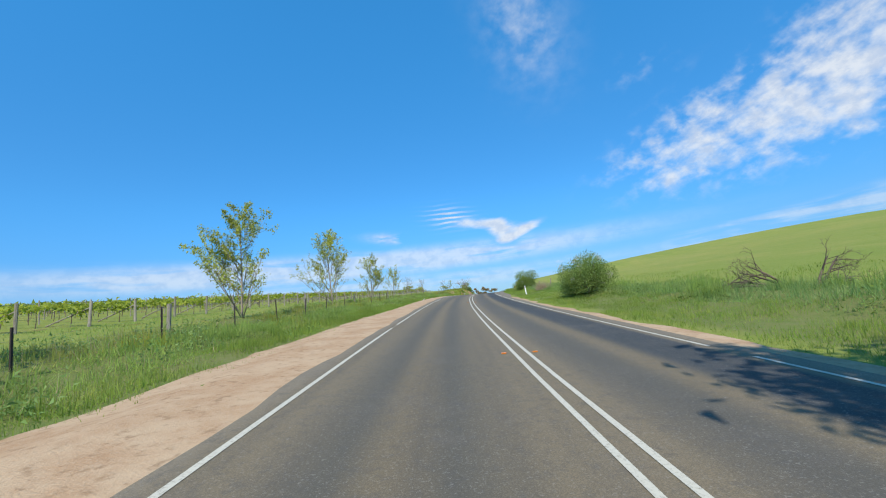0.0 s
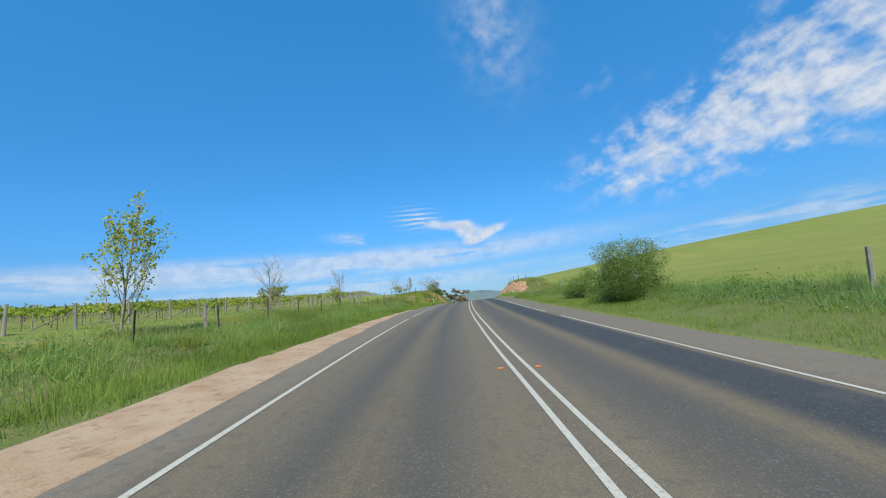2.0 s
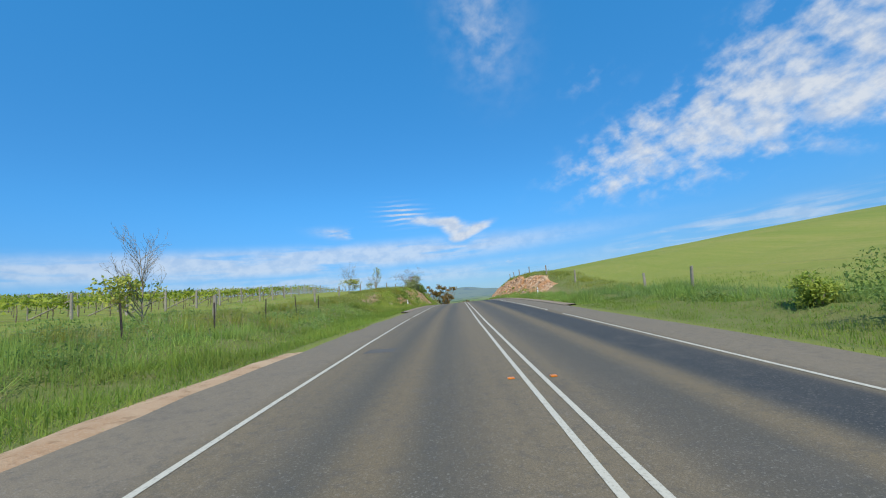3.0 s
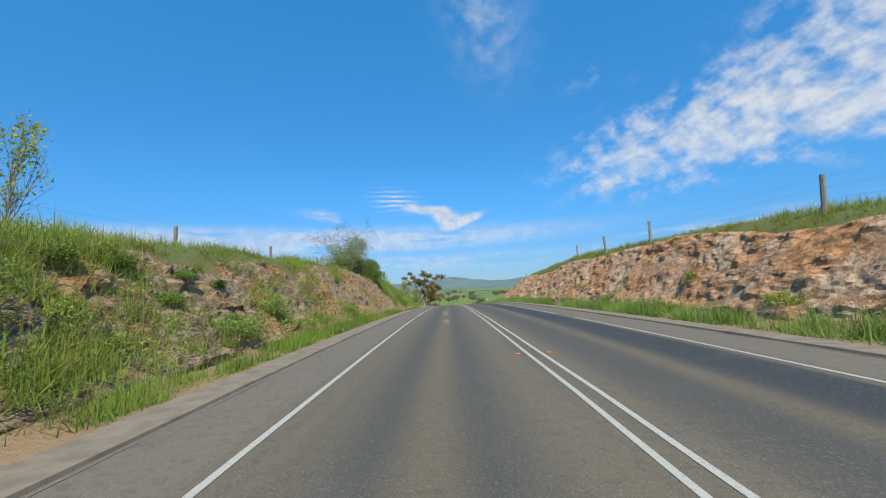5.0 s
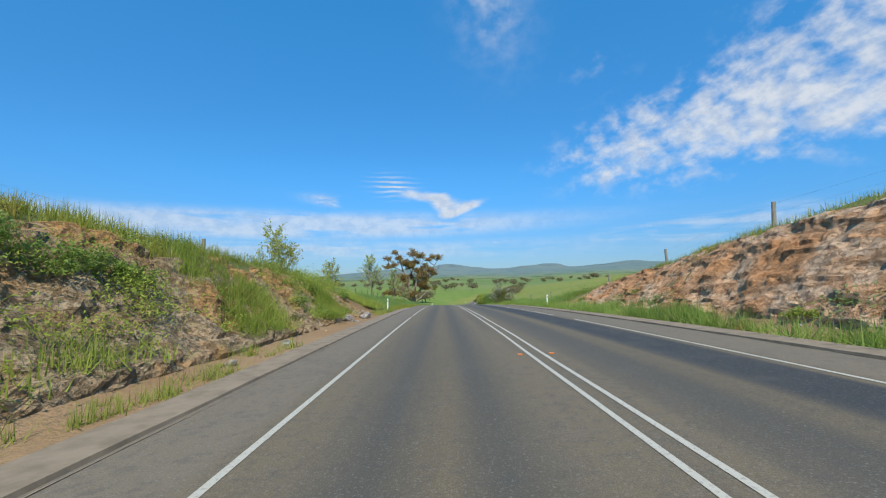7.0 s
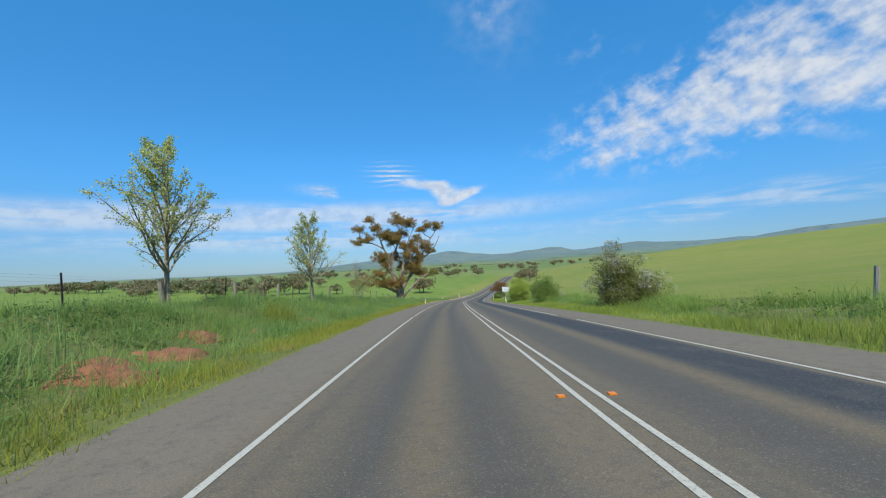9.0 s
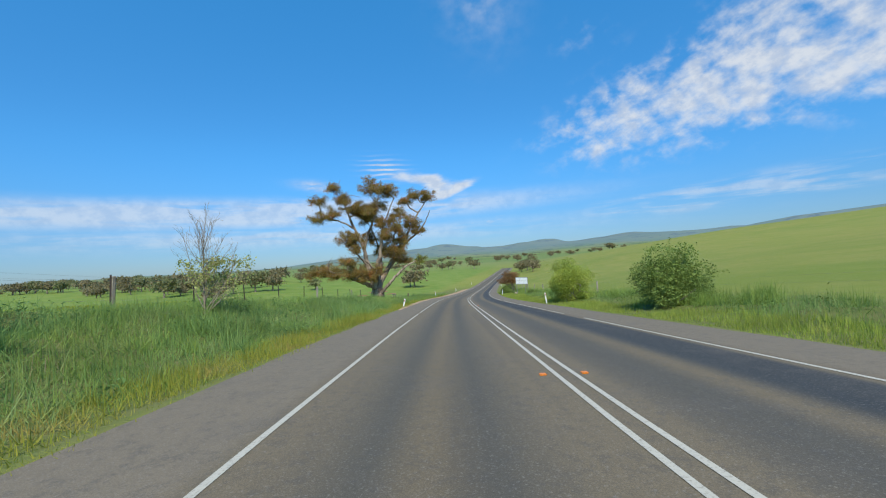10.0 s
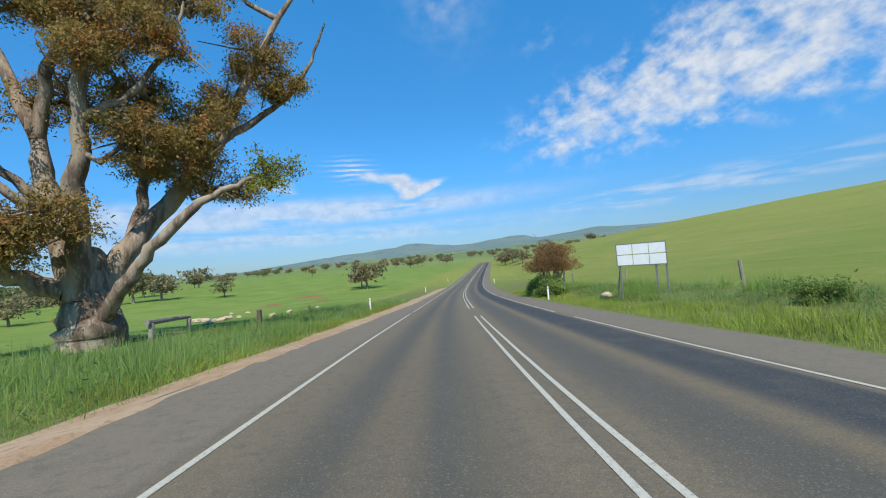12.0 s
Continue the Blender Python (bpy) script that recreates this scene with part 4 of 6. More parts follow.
LEFT_EDGE = [(-10, -6.35), (18, -6.6), (26, -6.25), (32, -5.75), (60, -5.7), (84, -5.75), (92, -5.25), (106, -5.55), (205, -5.55), (225, -5.15), (240, -5.35), (286, -5.3), (300, -6.05), (312, -6.2), (380, -6.2)]
RIGHT_EDGE = [(-10, 4.2), (40, 4.3), (50, 5.0), (62, 5.15), (98, 5.4), (110, 5.75), (205, 5.7), (225, 5.5), (345, 5.5)]
# the vineyard side
sward("verge_grass", 1, -6, 110, LEFT_EDGE, -8.6, 80, 0.36, 0.017, GRASS_SHORT, "bright green long grass along the road's verge", per=4, lean=0.65, keep=0.55, spread=0.14)
sward("verge_grass", 2, -6, 110, -8.2, -11.0, 44, 0.42, 0.019, GRASS_LONG, "rank green weeds and grass before the fence", per=5, keep=0.45, spread=0.18, lean=0.65)
sward("verge_grass", 32, -6, 112, -10.4, -13.8, 26, 0.36, 0.018, GRASS_OLIVE, "long olive grass under the roadside trees", per=5, keep=0.45, spread=0.18, lean=0.6)
sward("verge_grass", 3, -6, 118, -13.4, -20.5, 6, 0.14, 0.034, GRASS_LONG, "green headland grass beside the vineyard", per=6, spread=0.2)
tufts("tussock", 33, -4, 104, -8.4, -12.6, 260, 0.5, 90, 0.55, 0.020, GRASS_LONG, "pale green tussocks of arching grass in the verge")
tufts("tussock", 34, 10, 104, -9.0, -12.8, 90, 0.5, 90, 0.60, 0.018, GRASS_GOLD, "yellow-green tussocks of long grass before the fence")
sward("dry_grass", 23, -6, 110, -7.6, -13.2, 2.6, 0.52, 0.010, GRASS_DRY, "thin dry seed stalks among green grass", keep=-0.1, per=6, spread=0.2)
weeds("verge_weeds", 301, -4, 110, -7.6, -13.2, 330, 0.5, 64, 0.045, GRASS_LUSH, "broad-leaved green weeds in the verge")
weeds("verge_weeds", 309, 0, 100, -8.6, -13.4, 110, 0.5, 64, 0.042, WEED_DEEP, "dark green weeds under the roadside trees")
sward("shoulder_tufts", 29, -4, 92, -5.3, -6.8, 7, 0.10, 0.020, GRASS_SHORT, "small green tufts in the gravel", keep=-0.1, per=6, spread=0.07, clump=1.4)
# the hill side
sward("verge_grass", 4, -6, 104, RIGHT_EDGE, 9.0, 58, 0.20, 0.016, GRASS_SHORT, "short bright green grass along the road's verge", per=4, keep=0.6)
sward("verge_grass", 5, -6, 108, 8.4, 12.6, 26, 0.52, 0.02, GRASS_LUSH, "tall green weeds along the paddock fence", keep=0.4, per=5, spread=0.18, lean=0.6)
sward("verge_grass", 24, -6, 108, 12.4, 19.0, 5, 0.16, 0.034, GRASS_SHORT, "grazed green pasture grass beyond the fence", keep=0.3, per=5, spread=0.2)
tufts("tussock", 35, 2, 104, 9.0, 12.4, 190, 0.5, 90, 0.75, 0.020, GRASS_LONG, "tall arching green grass along the paddock fence")
tufts("dry_tussock", 6, 51.0, 55.5, 8.6, 10.2, 7, 0.5, 260, 1.15, 0.014, GRASS_DRY, "pale dry grass stalks along the fence", lean=0.4)
weeds("verge_weeds", 302, 4, 104, 8.6, 12.4, 240, 0.5, 64, 0.05, LEAF_LIME, "broad-leaved green weeds along the fence")
# the cutting
sward("bank_grass", 7, 104, 222, -9.4, -13.6, 28, 0.38, 0.022, GRASS_OLIVE, "long olive grass along the top of the cutting", per=5, lean=0.6)
sward("bank_grass", 8, 104, 222, 9.9, 13.8, 26, 0.34, 0.022, GRASS_OLIVE, "long olive grass along the top of the cutting", per=5, lean=0.6)
tufts("bank_tussock", 9, 106, 160, -5.75, -6.9, 330, 0.40, 80, 0.44, 0.020, GRASS_SHORT, "bright green grass along the foot of the cutting", drift=5.0, pool=1.8)
tufts("bank_tussock", 36, 160, 212, -5.7, -6.9, 110, 0.34, 80, 0.34, 0.018, GRASS_OLIVE, "olive grass along the foot of the cutting", drift=5.0)
tufts("bank_tussock", 10, 98, 216, 6.0, 7.3, 900, 0.5, 105, 0.66, 0.026, GRASS_LONG, "lush green grass along the foot of the red bank", drift=5.0, pool=1.6)
tufts("bank_tussock", 11, 108, 158, -6.9, -9.8, 340, 0.46, 80, 0.42, 0.022, GRASS_BANK, "tufts of olive grass on the rocky bank", lift=0.26, lean=0.8, drift=4.0, pool=2.5)
tufts("bank_tussock", 19, 167, 212, -7.0, -9.6, 300, 0.50, 90, 0.50, 0.020, GRASS_BANK, "tufts of bright grass on the rocky bank", lift=0.30, lean=0.75, drift=4.0)
tufts("bank_tussock", 17, 108, 215, -9.0, -11.6, 260, 0.45, 80, 0.50, 0.018, GRASS_GOLD, "yellowing grass along the edge of the cutting", lift=0.05)
tufts("bank_tussock", 18, 108, 215, 9.8, 13.0, 240, 0.45, 70, 0.42, 0.018, GRASS_GOLD, "yellowing grass above the red bank")
weeds("bank_weeds", 305, 112, 154, -7.0, -9.4, 70, 0.40, 140, 0.034, LEAF_FRESH, "green weeds growing on the rocky bank", lift=0.26)
weeds("bank_weeds", 306, 167, 206, -7.3, -10.4, 130, 0.55, 150, 0.034, LEAF_FRESH, "green weeds growing on the rocky bank", lift=0.30)
weeds("bank_weeds", 307, 112, 206, -9.4, -10.8, 60, 0.38, 120, 0.032, LEAF_LIME, "dark green weeds growing on the bank", lift=0.12)
weeds("bank_weeds", 308, 104, 208, 6.4, 8.6, 150, 0.45, 120, 0.042, GRASS_LUSH, "green weeds at the foot of the red bank", lift=0.08)
tufts("bank_tussock", 44, 170.5, 178.0, -7.3, -10.2, 100, 0.55, 80, 0.55, 0.022, GRASS_BANK, "bright grass spilling down the rocky bank", lift=0.3, lean=0.8, pool=1.4)
weeds("bank_weeds", 310, 170, 178, -7.2, -9.6, 60, 0.55, 140, 0.034, LEAF_LIME, "dark green weeds spilling down the rocky bank", lift=0.3)
# beyond the cutting
sward("verge_grass", 12, 212, 345, LEFT_EDGE, -7.2, 80, 0.32, 0.015, GRASS_GOLD, "yellow-green grass along the road's edge", keep=0.35, per=5, lean=0.6)
sward("verge_grass", 13, 208, 345, -6.5, -13.2, 40, 0.48, 0.018, GRASS_LUSH, "lush green weeds and grass beside the road", keep=0.45, lean=0.7, per=4, spread=0.2, clump=1.9)
sward("verge_grass", 25, 208, 345, -6.0, -12.6, 22, 0.46, 0.014, GRASS_LONG, "tall pale green grass beside the road", keep=0.2, lean=0.7, per=5, spread=0.2, clump=2.4)
sward("verge_grass", 14, 212, 345, -12.8, -22.0, 5, 0.20, 0.034, GRASS_LONG, "green grass of the paddock", per=5, spread=0.2)
tufts("tussock", 37, 208, 345, -6.9, -12.8, 380, 0.6, 90, 0.78, 0.024, GRASS_LUSH, "lush arching tussocks in the long verge grass")
tufts("tussock", 38, 212, 345, -7.0, -12.8, 170, 0.45, 90, 0.55, 0.018, GRASS_LONG, "pale green tussocks of arching grass in the verge")
sward("dry_grass", 26, 214, 300, -6.8, -11.0, 2.0, 0.44, 0.010, GRASS_DRY, "thin dry stalks among green grass", keep=-0.1, per=6, spread=0.2)
weeds("verge_weeds", 303, 210, 320, -7.0, -12.6, 400, 0.5, 64, 0.045, WEED_DEEP, "broad-leaved dark green weeds in long grass")
sward("verge_grass", 15, 204, 352, RIGHT_EDGE, 8.2, 62, 0.34, 0.017, GRASS_BANK, "short bright green grass along the road's verge", per=4, keep=0.6)
sward("verge_grass", 16, 204, 352, 7.8, 12.4, 26, 0.46, 0.019, GRASS_LUSH, "tall green grass along the paddock fence", keep=0.35, per=4, spread=0.16, lean=0.6)
tufts("tussock", 39, 204, 350, 8.4, 11.8, 330, 0.55, 90, 0.80, 0.020, GRASS_LONG, "tall arching green grass along the paddock fence")
weeds("verge_weeds", 304, 208, 350, 8.0, 12.0, 260, 0.5, 64, 0.05, LEAF_LIME, "broad-leaved green weeds along the fence")
tufts("tussock", 27, 240.9, 242.9, -7.9, -9.6, 8, 0.4, 160, 0.95, 0.014, GRASS_GOLD, "big yellow-green tussock of arching grass", lean=0.75)
sward("kerb_grass", 30, 161, 173, -4.7, -5.7, 60, 0.24, 0.018, GRASS_SHORT, "green grass growing over the kerb", keep=0.4, per=6, spread=0.08, lift=0.05)


def bare_soil(s, u, half, seed):
    """A low mound of scratched red soil in the grass."""
    gs, gu = np.meshgrid(np.linspace(-1.3, 1.3, 22), np.linspace(-1.3, 1.3, 22), indexing="ij")
    r = np.hypot(gs, gu) + 0.30 * fractal(gs * 1.6, gu * 1.6, seed, 3)
    h = 0.17 * sstep(-r, -1.0, -0.2) - 0.10 * sstep(r, 0.9, 1.2) + 0.04 * fractal(gs * 5, gu * 5, seed + 5, 3)
    line, right, _ = road_at(s + gs.ravel() * half)
    uu = u + gu.ravel() * half * 0.7
    z = ground_z(s + gs.ravel() * half, uu) + h.ravel()
    pts = np.stack([line[:, 0] + right[:, 0] * uu, line[:, 1] + right[:, 1] * uu, z], -1)
    ob = mesh_object("bare_soil", pts, grid_faces(22, 22)[:, ::-1], RED_SOIL)
    tagged(ob, "patch of scratched bare red soil in the grass", "soil", kind="structure")


RED_SOIL = mat_plain("red_soil", (0.30, 0.115, 0.055), (0.20, 0.085, 0.045), 0.95, 5.0, 0.0, 0.6, 0.03)
bare_soil(244.2, -8.1, 0.5, 401)
bare_soil(239.3, -8.5, 0.6, 402)
bare_soil(232.4, -7.9, 1.0, 403)
bare_soil(234.8, -8.3, 0.9, 404)
bare_soil(237.0, -8.9, 0.8, 405)


# ---- roadside trees ----
def build_trees():
    kinds = [young_tree(11, 7.2, 19000, LEAF_SPRING, size=0.078), young_tree(12, 7.2, 19000, LEAF_SPRING, size=0.078), young_tree(13, 5.4, 3600, LEAF_SPRING, dict(SPRING, count=(18, 6, 3), angle=(40, 26, 30)), size=0.10),
             young_tree(14, 4.2, 1500, LEAF_SPRING, high=0.45)]
    rows = [(5.5, -13.0, 0, 1.0, 2.0), (22.1, -13.3, 0, 1.02, 0.4), (37.5, -13.3, 1, 1.02, 2.1), (52.0, -13.3, 0, 0.86, 4.0), (64.3, -13.3, 2, 0.98, 1.0),
            (75.8, -13.3, 3, 1.02, 0.0), (90.2, -13.3, 3, 0.98, 2.0), (119.9, -13.3, 3, 0.9, 4.0), (133.0, -13.6, 3, 0.55, 1.0)]
    made = {}
    for s, u, k, scale, turn in rows:
        label = ("slender young roadside tree in sparse yellow-green spring leaf", "slender young roadside tree in sparse yellow-green spring leaf",
                 "small young roadside tree with sparse spring leaves", "small half-bare young roadside tree with few leaves")[k]
        at = set_down(s, u)
        if k not in made:
            made[k] = plant("young_tree", at, kinds[k], label, "tree", "trees along the vineyard", turn, scale)
        else:
            copy_thing(made[k], Matrix.LocRotScale(at, Euler((0, 0, turn)), None) @ Matrix.Scale(scale / made[k].scale[0], 4))
    wide = dict(SPRING, count=(40, 8, 4), angle=(48, 30, 34), ratio=(0.72, 0.42, 0.42), shape=0.88, lift=(0.02, 0.22, 0.3, 0.2))
    wide["from"] = (0.03, 0.15, 0.1)
    plant("poplar", set_down(242.1, -13.7), young_tree(121, 7.6, 21000, LEAF_POPLAR, dict(wide, ratio=(0.60, 0.42, 0.42), angle=(46, 30, 34)), clear=1.0, size=0.068, radius=0.12),
          "round young tree in pale spring leaf beside the fence", "tree", "trees along the paddock", 0.6)
    plant("poplar", set_down(253.4, -11.4), young_tree(22, 6.6, 15000, LEAF_POPLAR, dict(wide, ratio=(0.57, 0.42, 0.42), angle=(44, 30, 34)), clear=0.9, size=0.065, radius=0.10),
          "slender young tree in pale spring leaf", "tree", "trees along the paddock", 1.9)
    plant("bare_tree", set_down(265.3, -11.2), young_tree(23, 4.6, 4200, LEAF_POPLAR, dict(SPRING, angle=(30, 28, 34)), high=0.5, size=0.07), "nearly bare young tree with leaves on its lower trunk",
          "tree", "trees along the paddock", 0.2)
    plant("young_tree", set_down(203.5, -14.2), young_tree(24, 4.6, 3000, LEAF_SPRING), "small young tree in spring leaf above the bank", "tree", "trees along the paddock", 1.0)
    plant("young_tree", set_down(206.6, -14.4), young_tree(25, 3.9, 2400, LEAF_SPRING), "small young tree in spring leaf above the bank", "tree", "trees along the paddock", 3.0)
    plant("young_tree", set_down(220.5, -14.3), young_tree(26, 4.4, 3000, LEAF_SPRING), "small young tree in spring leaf above the bank", "tree", "trees along the paddock", 5.0)
    plant("young_tree", set_down(135.2, -13.4), young_tree(27, 3.6, 1100, LEAF_SPRING, dict(SPRING, count=(18, 6, 3), angle=(24, 24, 30)), size=0.085), "leafy sapling on top of the cutting", "tree", "trees along the vineyard", 5.0)


build_trees()


# ---- the old gum tree ----
def build_gum():
    rng = np.random.default_rng(5)
    base = ground_point(315.8, -15.6, -0.15)
    turn = road_turn(300.0) + radians(14)
    t = thing("gum_tree", base, "huge old gum tree with pale trunk and rusty green crown", "tree", turn=turn)
    limbs = [  # x, depth, height of each joint, radii at both ends
        ([(0.0, 0.0, 0.0), (-0.05, 0.0, 1.4), (-0.1, 0.1, 2.8), (-0.1, 0.1, 4.0)], 1.14, 0.62),
        ([(-0.2, 0.0, 1.6), (-0.85, 0.2, 4.4), (-1.5, 0.5, 6.6), (-2.0, 0.8, 9.4), (-3.7, 1.4, 13.5), (-5.0, 2.0, 17.5)], 0.58, 0.09),
        ([(-1.9, 0.8, 9.0), (-0.9, 0.2, 12.0), (0.4, -0.6, 15.0), (1.0, -1.0, 18.2)], 0.28, 0.06),
        ([(0.0, 0.1, 1.5), (1.2, 0.7, 4.3), (3.6, 1.6, 7.6), (5.4, 1.8, 10.6), (7.2, 1.4, 14.0), (9.4, 0.8, 17.2)], 0.54, 0.06),
        ([(4.2, 1.7, 8.8), (6.4, 2.6, 10.6), (8.6, 2.4, 12.6), (10.0, 2.0, 15.4)], 0.22, 0.05),
        ([(0.1, -0.1, 0.9), (2.0, -1.3, 2.9), (3.8, -1.8, 4.8), (5.8, -1.8, 6.2), (7.4, -1.6, 6.9)], 0.34, 0.04),
        ([(-0.7, -0.2, 2.6), (-3.2, -0.8, 3.8), (-5.8, -1.4, 5.0), (-8.8, -1.6, 5.8)], 0.40, 0.06),
        ([(0.0, -0.3, 2.4), (0.2, -1.0, 6.0), (1.0, -1.8, 9.6), (1.4, -2.0, 12.4), (3.4, -2.4, 17.0)], 0.44, 0.06),
        ([(-1.3, 0.4, 6.0), (-3.2, -0.6, 8.4), (-4.0, -1.0, 10.0)], 0.20, 0.05),
        ([(-3.3, 1.3, 12.6), (-6.0, 1.6, 14.2), (-8.8, 1.4, 14.8)], 0.17, 0.04),
        ([(0.9, -1.7, 9.0), (3.0, -1.4, 10.6), (4.6, -1.2, 14.0)], 0.20, 0.05),
        ([(0.1, -0.8, 4.4), (-0.8, -2.2, 6.0), (-2.4, -3.4, 7.4)], 0.26, 0.06),
        ([(0.4, 0.6, 2.4), (0.9, 2.4, 6.0), (0.4, 4.2, 10.2), (-1.2, 4.8, 14.4)], 0.34, 0.06),
    ]
    lines = []
    for joints, r0, r1 in limbs:
        j = np.array(joints)
        m = spline_slopes(np.arange(len(j)) * 1.0, j)
        q = np.linspace(0, len(j) - 1, len(j) * 5)
        i = np.clip(q.astype(int), 0, len(j) - 2)
        b = (q - i)[:, None]
        a = 1 - b
        p = a * j[i] + b * j[i + 1] + ((a**3 - a) * m[i] + (b**3 - b) * m[i + 1]) / 6
        p[2:] += rng.normal(size=(len(p) - 2, 3)) * 0.05
        lines.append((p, np.linspace(r0, r1, len(p)) * (1 + 0.06 * rng.normal(size=len(p)))))
    # leaf masses: x, depth, height, half width, half height
    masses = [(-6.5, 1.8, 20.0, 1.5, 1.1), (-9.1, 1.5, 17.6, 1.6, 1.1), (-5.0, 1.4, 18.0, 1.6, 1.2), (-0.4, -1.0, 19.3, 1.8, 1.7), (2.4, -1.8, 18.5, 2.2, 1.4),
              (-3.6, 0.6, 16.1, 2.6, 1.4), (0.2, -0.8, 16.1, 2.2, 1.6), (-2.0, 2.0, 15.8, 2.4, 1.6), (-9.2, 1.5, 14.7, 1.8, 1.1), (-7.0, 1.5, 15.2, 1.8, 1.2),
              (1.0, -1.6, 13.1, 1.5, 1.4), (4.5, -0.6, 14.5, 1.3, 1.2), (9.6, 1.2, 17.9, 1.5, 1.2), (7.6, 1.4, 18.2, 1.4, 1.0), (5.6, 1.4, 17.2, 1.2, 0.9),
              (6.7, 1.6, 13.3, 1.6, 1.3), (7.4, 2.0, 12.0, 1.2, 1.0), (-4.5, -0.6, 10.5, 1.8, 1.8), (-3.2, -1.0, 9.4, 1.3, 1.4), (-0.6, 1.8, 10.9, 1.7, 1.4),
              (2.1, 0.8, 10.9, 1.0, 0.9), (3.8, 0.2, 9.0, 2.2, 2.2), (2.6, -1.2, 8.4, 1.6, 1.8), (5.0, 1.6, 11.0, 1.4, 1.1), (4.2, 1.0, 7.0, 1.5, 1.2),
              (-4.3, -1.8, 6.8, 1.8, 1.1), (-3.2, -2.2, 4.9, 2.8, 1.4), (0.2, -2.4, 5.2, 1.1, 1.0), (-1.3, -2.8, 4.5, 1.6, 1.1), (-8.1, -1.5, 5.5, 2.0, 1.2),
              (-10.4, -1.6, 5.4, 1.2, 0.8), (-6.5, -1.5, 4.9, 1.7, 1.0), (-1.2, 4.6, 14.6, 1.8, 1.2), (3.4, -2.0, 12.4, 1.9, 1.5), (1.4, 3.6, 8.6, 1.6, 1.2)]

    # crooked side limbs that carry the leaf masses
    wood = np.concatenate([p for p, _ in lines])
    for x, y, z, w, h in masses:
        end = np.array([x, y, z])
        below = wood[wood[:, 2] < z - 0.4]
        gap = np.linalg.norm((below - end) * np.array([1, 1, 0.8]), axis=1)
        a = below[gap.argmin()]
        m1 = a + (end - a) * 0.35 + rng.normal(size=3) * 0.25 + np.array([0, 0, -0.15])
        m2 = a + (end - a) * 0.7 + rng.normal(size=3) * 0.25 + np.array([0, 0, 0.2])
        lines.append((np.array([a, m1, m2, end]), np.array([0.15, 0.11, 0.08, 0.04])))
        for _ in range(3):
            tip = end + rng.normal(size=3) * np.array([w, w, h]) * 0.8
            lines.append((np.array([m2, (m2 + tip) / 2 + rng.normal(size=3) * 0.2, tip]), np.array([0.06, 0.042, 0.018])))
    # flared foot with root ridges
    v, f = tubes(lines, 14)
    foot = np.exp(-np.clip(v[:, 2], 0, None) / 0.8)
    ang = np.arctan2(v[:, 1], v[:, 0])
    near = np.hypot(v[:, 0], v[:, 1]) < 3
    k = np.where(near, 1 + foot * (0.03 + 0.07 * np.sin(5 * ang + 1.0) + 0.06 * np.sin(9 * ang)), 1.0)
    v[:, :2] *= k[:, None]
    mesh_object("trunk", v, f, BARK_GUM, parent=t)
    for x, y, z, w, h in list(masses):
        for _ in range(1 if x > -6.5 else 0):
            a = rng.uniform(0, 6.28)
            masses.append((x + math.cos(a) * w * 1.05, y + math.sin(a) * w * 0.9, z + rng.uniform(-0.7, 0.4) * h, w * rng.uniform(0.35, 0.6), h * rng.uniform(0.4, 0.65)))

    def leafy(name, group, mat, leaves):
        at, lines = [], []
        for x, y, z, w, h in group:
            w, h = w * 0.98, h * 1.25
            n = max(8, int(9.0 * w * h + 6))
            for _ in range(n):
                d = rng.normal(size=3)
                d /= np.linalg.norm(d)
                d[2] = d[2] * 0.75 + 0.12
                c = np.array([x, y, z]) + d * np.array([w, w * 0.85, h]) * rng.uniform(0.25, 1.12)
                r = rng.uniform(0.22, 0.60)
                m = int(leaves * r * r)
                q = rng.normal(size=(m, 3)) * np.array([r, r, r * 0.7]) * 0.58
                q[:, 2] -= 0.25 * np.hypot(q[:, 0], q[:, 1])
                at.append(c + q)
                lines.append((np.array([(x, y, z - h * 0.55), (np.array([x, y, z]) + c) / 2 - np.array([0, 0, 0.15]), c]), np.array([0.045, 0.03, 0.012])))
        at = np.concatenate(at)
        lv, lf = cards(rng, at, rng.uniform(0.055, 0.10, len(at)), 1.8, 0.55)
        mesh_object(name, lv, lf, mat, smooth=False, parent=t)
        bv, bf = tubes(lines, 4)
        tagged(mesh_object("twig_growth", bv, bf, BARK_GUM, parent=t), kind="stuff")
    leafy("crown", masses, LEAF_GUM, 880)
    leafy("new_growth", [(7.2, -1.6, 6.7, 1.3, 1.0)], LEAF_GUM_NEW, 620)


build_gum()



